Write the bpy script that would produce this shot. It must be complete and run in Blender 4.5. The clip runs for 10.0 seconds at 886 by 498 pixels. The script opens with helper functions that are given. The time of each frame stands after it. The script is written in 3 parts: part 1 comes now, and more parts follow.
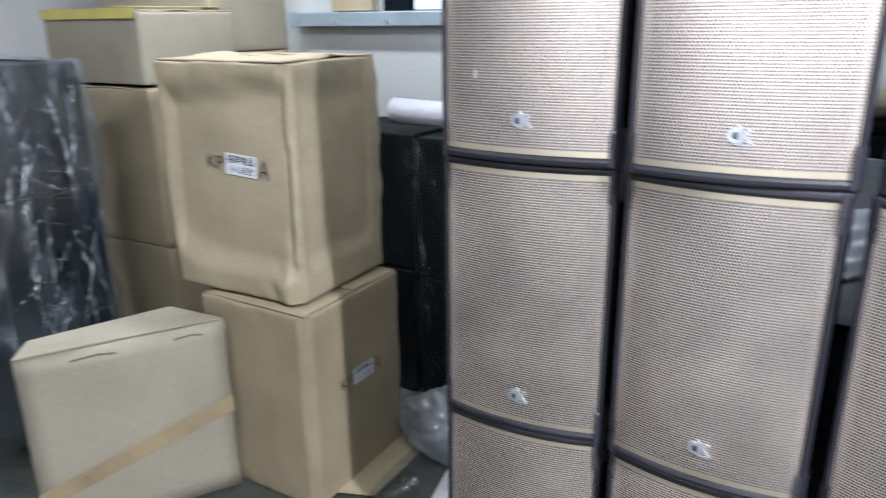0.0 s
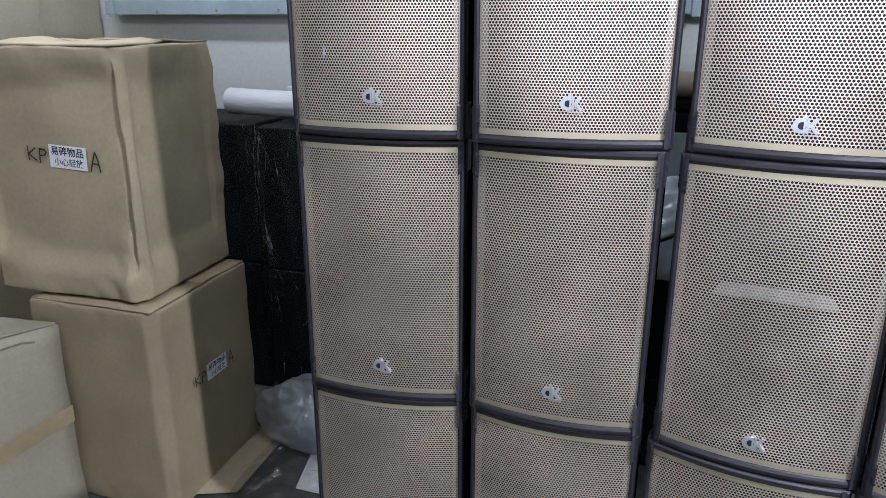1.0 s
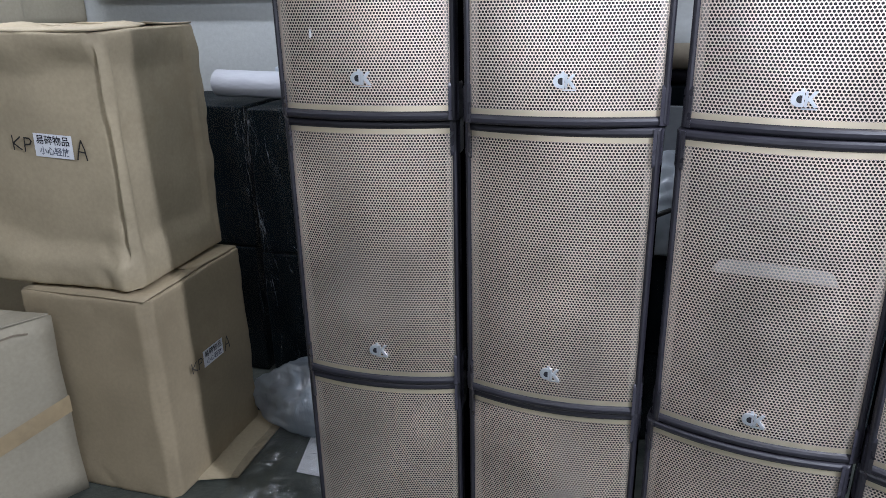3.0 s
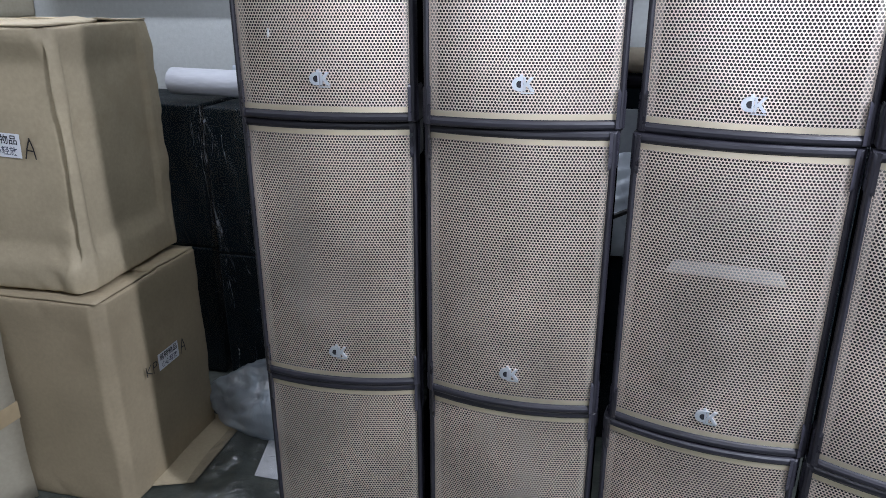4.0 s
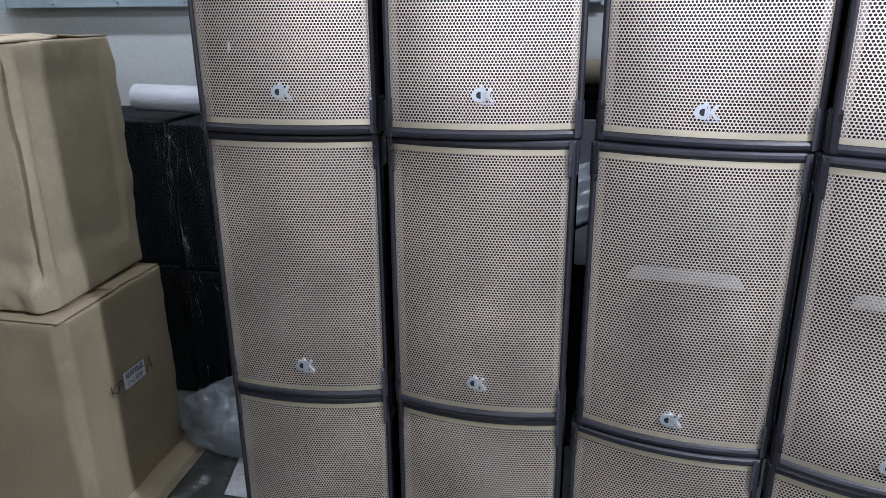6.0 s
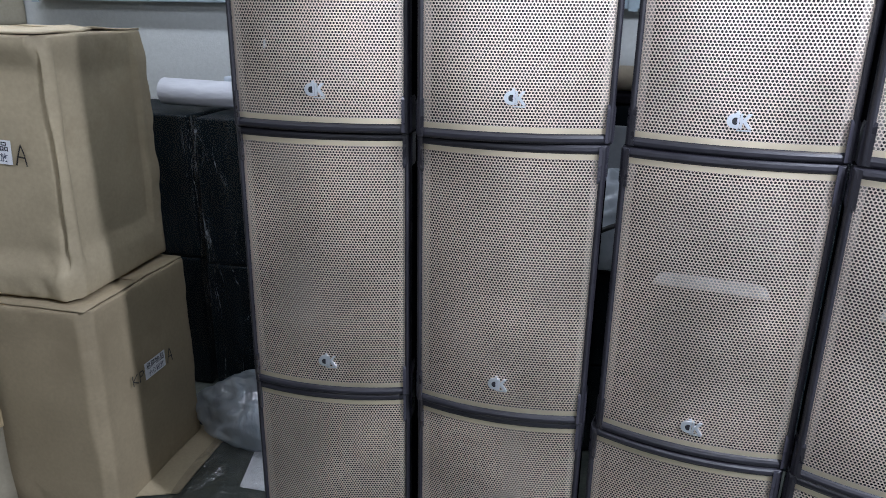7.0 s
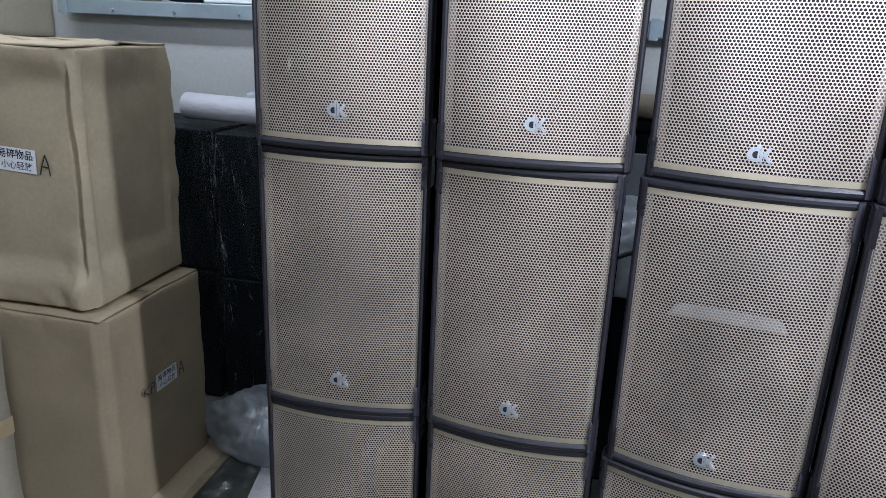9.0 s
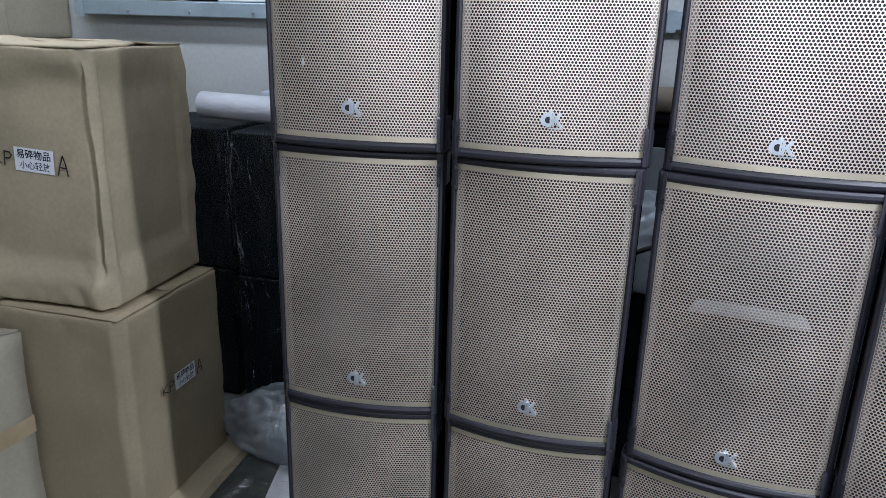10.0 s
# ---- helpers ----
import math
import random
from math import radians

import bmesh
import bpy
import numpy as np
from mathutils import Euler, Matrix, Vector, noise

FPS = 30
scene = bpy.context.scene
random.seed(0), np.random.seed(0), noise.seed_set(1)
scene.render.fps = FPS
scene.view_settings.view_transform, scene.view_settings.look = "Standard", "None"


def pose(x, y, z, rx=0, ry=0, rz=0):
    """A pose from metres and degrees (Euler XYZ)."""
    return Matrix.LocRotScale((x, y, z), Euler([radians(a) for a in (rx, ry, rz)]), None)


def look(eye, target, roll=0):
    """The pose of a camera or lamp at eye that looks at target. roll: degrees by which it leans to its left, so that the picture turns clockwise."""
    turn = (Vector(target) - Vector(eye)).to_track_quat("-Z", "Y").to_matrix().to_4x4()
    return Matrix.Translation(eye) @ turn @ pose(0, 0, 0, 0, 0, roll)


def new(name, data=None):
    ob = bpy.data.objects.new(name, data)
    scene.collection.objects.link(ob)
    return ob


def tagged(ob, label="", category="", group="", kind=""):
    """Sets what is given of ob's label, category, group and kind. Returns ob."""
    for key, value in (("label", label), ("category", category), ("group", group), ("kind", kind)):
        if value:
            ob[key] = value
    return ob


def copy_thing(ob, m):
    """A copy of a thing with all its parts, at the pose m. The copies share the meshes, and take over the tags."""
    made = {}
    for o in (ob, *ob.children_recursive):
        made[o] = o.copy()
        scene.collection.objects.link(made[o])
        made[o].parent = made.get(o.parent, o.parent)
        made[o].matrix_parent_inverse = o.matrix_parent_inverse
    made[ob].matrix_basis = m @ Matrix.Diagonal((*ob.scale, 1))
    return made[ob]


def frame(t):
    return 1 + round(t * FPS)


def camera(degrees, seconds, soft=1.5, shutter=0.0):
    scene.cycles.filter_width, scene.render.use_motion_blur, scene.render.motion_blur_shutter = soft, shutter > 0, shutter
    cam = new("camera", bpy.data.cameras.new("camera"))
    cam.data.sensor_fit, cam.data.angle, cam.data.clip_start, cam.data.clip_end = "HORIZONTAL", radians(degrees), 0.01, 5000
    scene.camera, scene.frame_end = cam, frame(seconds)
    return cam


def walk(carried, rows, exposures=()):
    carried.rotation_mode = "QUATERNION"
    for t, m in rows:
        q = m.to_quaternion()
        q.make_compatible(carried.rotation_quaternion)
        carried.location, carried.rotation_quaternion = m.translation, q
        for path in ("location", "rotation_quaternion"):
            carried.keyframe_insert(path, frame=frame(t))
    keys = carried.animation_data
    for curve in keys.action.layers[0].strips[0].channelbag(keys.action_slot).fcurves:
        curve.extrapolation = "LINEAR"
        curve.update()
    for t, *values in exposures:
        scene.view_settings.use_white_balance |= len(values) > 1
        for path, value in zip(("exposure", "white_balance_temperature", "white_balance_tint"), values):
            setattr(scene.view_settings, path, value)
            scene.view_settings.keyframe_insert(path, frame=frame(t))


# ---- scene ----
cam = camera(63.73, 10.0, soft=0.62, shutter=0.4)
PATH = [
    (0, (0.7602, -1.2826, 1.4688), (-0.2317, 0.3421, 0.8552), -0.69),
    (0.1, (0.7620, -1.2830, 1.4600), (-0.1280, 0.3900, 0.8420), -0.80),
    (0.3, (0.7120, -1.3530, 1.4610), (0.1500, 0.4600, 0.8400), 0.30),
    (0.5, (0.7135, -1.3837, 1.4456), (0.2720, 0.4671, 0.8294), 1.07),
    (1, (0.7444, -1.3632, 1.4295), (0.1710, 0.4516, 0.8149), 0.01),
    (1.5, (0.7444, -1.3319, 1.4409), (0.2175, 0.4841, 0.7891), -0.20),
    (2, (0.7497, -1.3195, 1.4259), (0.2162, 0.5147, 0.8335), 0.48),
    (2.5, (0.7439, -1.3388, 1.4380), (0.1826, 0.4672, 0.7876), 0.39),
    (2.7, (0.7427, -1.3362, 1.4380), (0.1687, 0.4567, 0.7627), -0.80),
    (3.8, (0.7358, -1.3516, 1.4361), (0.2514, 0.4632, 0.7492), -0.82),
    (4, (0.7412, -1.3414, 1.4410), (0.2933, 0.4849, 0.7599), -0.17),
    (4.5, (0.7496, -1.3428, 1.4393), (0.2830, 0.4820, 0.7666), -0.04),
    (5, (0.7595, -1.3347, 1.4443), (0.3524, 0.5062, 0.7770), -0.07),
    (5.5, (0.7673, -1.3371, 1.4355), (0.3876, 0.5162, 0.7866), -0.61),
    (7, (0.7350, -1.3636, 1.4360), (0.3232, 0.4864, 0.7972), 0.92),
    (7.5, (0.7210, -1.3541, 1.4464), (0.2426, 0.5010, 0.8723), 3.91),
    (8, (0.7191, -1.3443, 1.4580), (0.2569, 0.5055, 0.8539), 3.55),
    (8.5, (0.7274, -1.3594, 1.4483), (0.2666, 0.4869, 0.8329), 2.28),
    (9, (0.7267, -1.3666, 1.4441), (0.2777, 0.4912, 0.8553), 2.48),
    (9.5, (0.7300, -1.3607, 1.4423), (0.2465, 0.4905, 0.8597), 1.91),
    (10, (0.7235, -1.3563, 1.4444), (0.2325, 0.4867, 0.8424), 1.60),
]
walk(cam, [(t, look(eye, target, roll)) for t, eye, target, roll in PATH],
     exposures=[(0, 0.62, 6470, 10), (0.3, 0.54, 6470, 10), (0.6, 0.04, 6470, 10), (1.0, -0.03, 6420, 10), (2.5, 0.00, 6370, 11), (4.0, -0.01, 6270, 11), (5.0, -0.11, 6270, 11),
                (7.0, -0.09, 6270, 10), (7.5, -0.06, 6270, 10), (8.5, -0.19, 6240, 10), (10, -0.24, 6140, 9)])

# ---- world and lights ----
world = bpy.data.worlds.new("world")
scene.world = world
world.use_nodes = True
world.node_tree.nodes["Background"].inputs[0].default_value = (0.5, 0.55, 0.6, 1)
world.node_tree.nodes["Background"].inputs[1].default_value = 0.02
scene.view_settings.exposure = 0.0


def lamp_area(m, sx, sy, power, colour):
    data = bpy.data.lights.new("tube_light", "AREA")
    data.shape, data.size, data.size_y = "RECTANGLE", sx, sy
    data.energy, data.color = power, colour
    ob = new("tube_light", data)
    ob.matrix_world = m
    return ob


# ---- materials ----
def material(name, colour, rough=0.5, metal=0.0, vary=0.12, scale=8.0, fine=120.0, bump=0.1, bump_scale=300.0,
             second=None, second_at=0.6, coat=0.0, stretch=(1, 1, 1), speckle=0.18, shine=0.5):
    """A principled surface with broad and fine variation of colour and roughness, and fine relief."""
    m = bpy.data.materials.new(name)
    m.use_nodes = True
    nt = m.node_tree
    n, l = nt.nodes, nt.links
    b = n["Principled BSDF"]
    b.inputs["Metallic"].default_value = metal
    b.inputs["Coat Weight"].default_value = coat
    b.inputs["Specular IOR Level"].default_value = shine
    tc = n.new("ShaderNodeTexCoord")
    mp = n.new("ShaderNodeMapping")
    mp.inputs["Scale"].default_value = stretch
    l.new(tc.outputs["Object"], mp.inputs["Vector"])
    info = n.new("ShaderNodeObjectInfo")
    off = n.new("ShaderNodeVectorMath")
    off.operation = "MULTIPLY_ADD"
    comb = n.new("ShaderNodeCombineXYZ")
    for k in range(3):
        l.new(info.outputs["Random"], comb.inputs[k])
    l.new(comb.outputs[0], off.inputs[0])
    off.inputs[1].default_value = (13.0, 7.0, 19.0)
    l.new(mp.outputs[0], off.inputs[2])
    big = n.new("ShaderNodeTexNoise")
    big.inputs["Scale"].default_value, big.inputs["Detail"].default_value = scale, 6
    l.new(off.outputs[0], big.inputs["Vector"])
    small = n.new("ShaderNodeTexNoise")
    small.inputs["Scale"].default_value, small.inputs["Detail"].default_value = fine, 3
    l.new(off.outputs[0], small.inputs["Vector"])
    c = np.array(colour)
    ramp = n.new("ShaderNodeValToRGB")
    ramp.color_ramp.elements[0].position, ramp.color_ramp.elements[1].position = 0.3, 0.7
    ramp.color_ramp.elements[0].color = (*np.clip(c * (1 - vary), 0, 1), 1)
    ramp.color_ramp.elements[1].color = (*np.clip(c * (1 + vary), 0, 1), 1)
    l.new(big.outputs["Fac"], ramp.inputs[0])
    mix = n.new("ShaderNodeMix")
    mix.data_type, mix.blend_type = "RGBA", "OVERLAY"
    mix.inputs["Factor"].default_value = speckle
    l.new(ramp.outputs[0], mix.inputs["A"])
    gray = n.new("ShaderNodeMapRange")
    gray.inputs["From Min"].default_value, gray.inputs["From Max"].default_value = 0.3, 0.7
    gray.inputs["To Min"].default_value, gray.inputs["To Max"].default_value = 0.35, 0.65
    l.new(small.outputs["Fac"], gray.inputs["Value"])
    l.new(gray.outputs[0], mix.inputs["B"])
    out = mix.outputs["Result"]
    if second is not None:
        blot = n.new("ShaderNodeTexNoise")
        blot.inputs["Scale"].default_value, blot.inputs["Detail"].default_value = scale * 0.6, 8
        blot.inputs["Roughness"].default_value = 0.65
        l.new(off.outputs[0], blot.inputs["Vector"])
        edge = n.new("ShaderNodeMapRange")
        edge.inputs["From Min"].default_value, edge.inputs["From Max"].default_value = second_at - 0.05, second_at + 0.08
        l.new(blot.outputs["Fac"], edge.inputs["Value"])
        mix2 = n.new("ShaderNodeMix")
        mix2.data_type = "RGBA"
        l.new(edge.outputs[0], mix2.inputs["Factor"])
        l.new(out, mix2.inputs["A"])
        mix2.inputs["B"].default_value = (*second, 1)
        out = mix2.outputs["Result"]
    l.new(out, b.inputs["Base Color"])
    rr = n.new("ShaderNodeMapRange")
    rr.inputs["From Min"].default_value, rr.inputs["From Max"].default_value = 0.25, 0.75
    rr.inputs["To Min"].default_value, rr.inputs["To Max"].default_value = max(rough - 0.1, 0.03), min(rough + 0.1, 1)
    l.new(big.outputs["Fac"], rr.inputs["Value"])
    l.new(rr.outputs[0], b.inputs["Roughness"])
    if bump:
        grain = n.new("ShaderNodeTexNoise")
        grain.inputs["Scale"].default_value, grain.inputs["Detail"].default_value = bump_scale, 3
        l.new(off.outputs[0], grain.inputs["Vector"])
        bp = n.new("ShaderNodeBump")
        bp.inputs["Strength"].default_value, bp.inputs["Distance"].default_value = bump, 0.01
        l.new(grain.outputs["Fac"], bp.inputs["Height"])
        l.new(bp.outputs[0], b.inputs["Normal"])
    return m


def film_material(name, colour, clear, rough, scale, milky=0.3):
    """Thin creased plastic film: partly clear, glossy, with milky folds."""
    m = bpy.data.materials.new(name)
    m.use_nodes = True
    nt = m.node_tree
    n, l = nt.nodes, nt.links
    n.remove(n["Principled BSDF"])
    tc = n.new("ShaderNodeTexCoord")
    mp = n.new("ShaderNodeMapping")
    mp.inputs["Scale"].default_value = (1.0, 1.0, 0.35)
    l.new(tc.outputs["Object"], mp.inputs["Vector"])
    no = n.new("ShaderNodeTexNoise")
    no.inputs["Scale"].default_value, no.inputs["Detail"].default_value = scale, 8
    no.inputs["Distortion"].default_value = 1.2
    l.new(mp.outputs[0], no.inputs["Vector"])
    bp = n.new("ShaderNodeBump")
    bp.inputs["Strength"].default_value, bp.inputs["Distance"].default_value = 0.9, 0.02
    l.new(no.outputs["Fac"], bp.inputs["Height"])
    tr = n.new("ShaderNodeBsdfTransparent")
    gl = n.new("ShaderNodeBsdfGlossy")
    gl.inputs["Roughness"].default_value = rough
    l.new(bp.outputs[0], gl.inputs["Normal"])
    df = n.new("ShaderNodeBsdfDiffuse")
    df.inputs["Color"].default_value = (*colour, 1)
    l.new(bp.outputs[0], df.inputs["Normal"])
    a = n.new("ShaderNodeMixShader")
    fold = n.new("ShaderNodeMapRange")
    fold.inputs["From Min"].default_value, fold.inputs["From Max"].default_value = 0.42, 0.75
    fold.inputs["To Min"].default_value, fold.inputs["To Max"].default_value = milky * 0.5, milky * 1.3
    l.new(no.outputs["Fac"], fold.inputs["Value"])
    l.new(fold.outputs[0], a.inputs[0])
    l.new(gl.outputs[0], a.inputs[1])
    l.new(df.outputs[0], a.inputs[2])
    mx = n.new("ShaderNodeMixShader")
    cl = n.new("ShaderNodeMapRange")
    cl.inputs["From Min"].default_value, cl.inputs["From Max"].default_value = 0.35, 0.72
    cl.inputs["To Min"].default_value, cl.inputs["To Max"].default_value = 1 - clear, min(1.0, (1 - clear) * 3.0)
    l.new(no.outputs["Fac"], cl.inputs["Value"])
    l.new(cl.outputs[0], mx.inputs[0])
    l.new(tr.outputs[0], mx.inputs[1])
    l.new(a.outputs[0], mx.inputs[2])
    l.new(mx.outputs[0], n["Material Output"].inputs["Surface"])
    return m


def glow_material(name, colour, strength):
    m = bpy.data.materials.new(name)
    m.use_nodes = True
    b = m.node_tree.nodes["Principled BSDF"]
    b.inputs["Base Color"].default_value = (0.8, 0.8, 0.8, 1)
    b.inputs["Emission Color"].default_value = (*colour, 1)
    b.inputs["Emission Strength"].default_value = strength
    return m


GOLD = material("champagne_metal", (0.84, 0.735, 0.645), 0.50, 0.9, 0.06, 5, 60, 0.04, 500)
TRIM = material("brushed_gold_trim", (0.80, 0.70, 0.53), 0.42, 0.9, 0.04, 5, 60, 0.02, 500, speckle=0.06)
# the grille's metal darkened, with the flanges' shade put into its colour
FLANGE_SHADED = material("shaded_flange_metal", (0.26, 0.24, 0.22), 0.6, 0.3, 0.1, 8, 90, 0.05, 500)
RIM = material("charcoal_plastic", (0.0125, 0.0118, 0.017), 0.48, 0, 0.2, 12, 200, 0.12, 700)
BODY = material("black_textured_paint", (0.010, 0.0095, 0.012), 0.85, 0, 0.25, 10, 200, 0.35, 420, shine=0.0)
# the rim's plastic, lightened so that the guards' sloping ends look lit
GUARD_LIT = material("lit_corner_plastic", (0.030, 0.029, 0.037), 0.30, 0, 0.2, 20, 150, 0.05, 500)
BADGE = material("satin_silver", (0.72, 0.75, 0.79), 0.40, 0.85, 0.08, 30, 200, 0.03, 600)
BADGE_HOLE = material("badge_dark_inlay", (0.015, 0.015, 0.02), 0.5, 0, 0.1, 30, 200, 0.0)
BAFFLE = material("dark_baffle", (0.017, 0.016, 0.017), 0.8, 0, 0.3, 12, 150, 0.2, 200)
CONE = material("paper_cone", (0.022, 0.021, 0.022), 0.75, 0, 0.2, 20, 200, 0.15, 300)
# pale colour only for the horn's lip, painting the light that falls there
HORN_LIT = material("lit_horn_plastic", (0.33, 0.325, 0.32), 0.4, 0, 0.1, 15, 150, 0.05, 400)
KRAFT = material("kraft_board", (0.395, 0.328, 0.215), 0.74, 0, 0.12, 3.5, 90, 0.05, 150, (0.33, 0.265, 0.165), 0.62)
KRAFT_BROWN = material("brown_kraft_board", (0.325, 0.262, 0.165), 0.74, 0, 0.14, 3.0, 90, 0.05, 150, (0.265, 0.21, 0.13), 0.6)
KRAFT_PALE = material("pale_kraft_board", (0.35, 0.315, 0.235), 0.8, 0, 0.08, 4, 90, 0.05, 150, (0.31, 0.275, 0.20), 0.64)
TAPE = material("brown_tape", (0.34, 0.26, 0.15), 0.35, 0, 0.15, 9, 60, 0.1, 40)
TAPE_YELLOW = material("yellow_tape", (0.70, 0.60, 0.16), 0.35, 0, 0.1, 9, 60, 0.1, 40)
PALE_MARK = material("pale_mark_grey", (0.62, 0.62, 0.61), 0.5, 0.3, 0.1, 30, 200, 0.05, 400)
PAPER = material("white_label_paper", (0.80, 0.81, 0.83), 0.6, 0, 0.03, 20, 200, 0.03, 200)
INK = material("black_print", (0.012, 0.012, 0.02), 0.6, 0, 0.1, 40, 200, 0.0)
INK_BLUE = material("grey_blue_print", (0.09, 0.10, 0.14), 0.6, 0, 0.1, 40, 200, 0.0)
SMUDGE = material("brown_smudge", (0.22, 0.18, 0.13), 0.7, 0, 0.2, 40, 200, 0.0)
MARKER = material("marker_ink", (0.02, 0.018, 0.016), 0.55, 0, 0.2, 40, 200, 0.0)
BLACK = material("black_vinyl_cabinet", (0.0035, 0.007, 0.0095), 0.5, 0, 0.3, 7, 150, 0.2, 250, shine=0.10)
FLOOR = material("stained_concrete", (0.07, 0.078, 0.066), 0.42, 0, 0.35, 6, 45, 0.25, 60, (0.03, 0.036, 0.032), 0.52)
WALL = material("grey_wall_paint", (0.48, 0.50, 0.485), 0.75, 0, 0.05, 2.0, 60, 0.12, 120, (0.43, 0.445, 0.43), 0.66)
CEILING = material("grey_ceiling_paint", (0.42, 0.42, 0.41), 0.85, 0, 0.04, 2, 60, 0.08, 90)
# unseen closing walls, lightened so that bounced light fills the shadows
WALL_BOUNCE = material("bounce_wall_paint", (0.58, 0.58, 0.57), 0.8, 0, 0.08, 2.0, 60, 0.12, 120, (0.52, 0.52, 0.51), 0.6)
STEEL = material("blue_grey_steel", (0.34, 0.42, 0.46), 0.38, 0.35, 0.1, 8, 80, 0.06, 200, (0.27, 0.34, 0.37), 0.62)
STEEL_BOLT = material("zinc_bolt", (0.55, 0.56, 0.58), 0.3, 0.9, 0.1, 30, 200, 0.05, 300)
FOAM = material("white_foam_roll", (0.50, 0.51, 0.54), 0.55, 0, 0.05, 7, 60, 0.3, 45, None, 0.6, 0.0, (0.3, 1, 1))
TUBE_BOARD = material("tan_tube_board", (0.42, 0.36, 0.27), 0.6, 0, 0.12, 9, 80, 0.1, 120)
BOARD_GREY = material("grey_board", (0.30, 0.32, 0.34), 0.7, 0, 0.1, 5, 60, 0.08, 120)
SACK = material("grey_plastic_sack", (0.50, 0.55, 0.60), 0.3, 0, 0.15, 5, 40, 0.45, 18)
CABLE = material("black_cable_rubber", (0.012, 0.012, 0.013), 0.45, 0, 0.1, 20, 200, 0.0)
WHITE_BOX = material("white_coated_board", (0.78, 0.80, 0.82), 0.45, 0, 0.04, 6, 80, 0.05, 120)
LAMP_BODY = material("white_lamp_sheet", (0.8, 0.8, 0.8), 0.4, 0, 0.03, 6, 80, 0.02, 200)
FILM = film_material("stretch_film", (0.10, 0.12, 0.15), 0.965, 0.07, 11.0, 0.06)
# the milky blue tint is painted sheen, in place of reflections
FILM_SHEEN = film_material("sheen_tinted_film", (0.22, 0.36, 0.52), 0.82, 0.18, 5.0, 0.26)
# pale colour for gathered film, painting the glints of the lamps
FILM_GLINT = film_material("glint_film", (0.72, 0.78, 0.84), 0.25, 0.12, 22.0, 0.4)
BAG = film_material("plastic_bag_film", (0.34, 0.39, 0.43), 0.52, 0.30, 8.0, 0.9)


# ---- mesh helpers ----
def to_mesh(name, bm, mat, smooth=False, mats=()):
    me = bpy.data.meshes.new(name)
    bm.normal_update()
    bm.to_mesh(me)
    bm.free()
    me.materials.append(mat)
    for extra in mats:
        me.materials.append(extra)
    if smooth:
        me.polygons.foreach_set("use_smooth", [True] * len(me.polygons))
    return me


def part(name, bm, mat, parent=None, label="", smooth=False, m=None):
    ob = new(name, to_mesh(name, bm, mat, smooth) if isinstance(bm, bmesh.types.BMesh) else bm)
    if parent is not None:
        ob.parent = parent
    if m is not None:
        ob.matrix_basis = m
    if label:
        ob["label"] = label
    return ob


def thing(name, m, label, category, group="", kind=""):
    ob = new(name)
    ob.empty_display_size = 0.1
    ob.matrix_basis = m
    return tagged(ob, label, category, group, kind)


def box_bm(x0, x1, y0, y1, z0, z1, bevel=0.0, segments=2, bm=None):
    bm = bm or bmesh.new()
    made = bmesh.ops.create_cube(bm, size=1)["verts"]
    for v in made:
        v.co = Vector(((x0 + x1) / 2 + v.co.x * (x1 - x0), (y0 + y1) / 2 + v.co.y * (y1 - y0), (z0 + z1) / 2 + v.co.z * (z1 - z0)))
    if bevel:
        edges = list({e for v in made for e in v.link_edges})
        bmesh.ops.bevel(bm, geom=edges, offset=bevel, segments=segments, profile=0.5, affect="EDGES")
    return bm


def prism_bm(outline, z0, z1, bm=None):
    """An upright prism over an outline of (x, y), counter-clockwise."""
    bm = bm or bmesh.new()
    low = [bm.verts.new((x, y, z0)) for x, y in outline]
    top = [bm.verts.new((x, y, z1)) for x, y in outline]
    k = len(outline)
    for i in range(k):
        bm.faces.new((low[i], low[(i + 1) % k], top[(i + 1) % k], top[i]))
    bm.faces.new(top)
    bm.faces.new(low[::-1])
    return bm


def plate_bm(outline, y0, y1, bm=None):
    """A plate standing upright: an outline of (x, z), from its front y0 to its back y1."""
    bm = bm or bmesh.new()
    front = [bm.verts.new((x, y0, z)) for x, z in outline]
    back = [bm.verts.new((x, y1, z)) for x, z in outline]
    k = len(outline)
    for i in range(k):
        bm.faces.new((front[(i + 1) % k], front[i], back[i], back[(i + 1) % k]))
    bm.faces.new(front)
    bm.faces.new(back[::-1])
    bmesh.ops.recalc_face_normals(bm, faces=bm.faces)
    return bm


def rod_bm(points, radius, sides=10, bm=None):
    """A round rod along a line of points."""
    bm = bm or bmesh.new()
    pts = [Vector(p) for p in points]
    rings = []
    for i, p in enumerate(pts):
        way = (pts[min(i + 1, len(pts) - 1)] - pts[max(i - 1, 0)]).normalized()
        side = way.cross(Vector((0, 0, 1)) if abs(way.z) < 0.9 else Vector((1, 0, 0))).normalized()
        up = side.cross(way)
        rings.append([bm.verts.new(p + radius * (math.cos(a) * side + math.sin(a) * up))
                      for a in (2 * math.pi * j / sides for j in range(sides))])
    for a, b in zip(rings, rings[1:]):
        for j in range(sides):
            bm.faces.new((a[j], a[(j + 1) % sides], b[(j + 1) % sides], b[j]))
    bm.faces.new(rings[0])
    bm.faces.new(rings[-1][::-1])
    bmesh.ops.recalc_face_normals(bm, faces=bm.faces)
    return bm


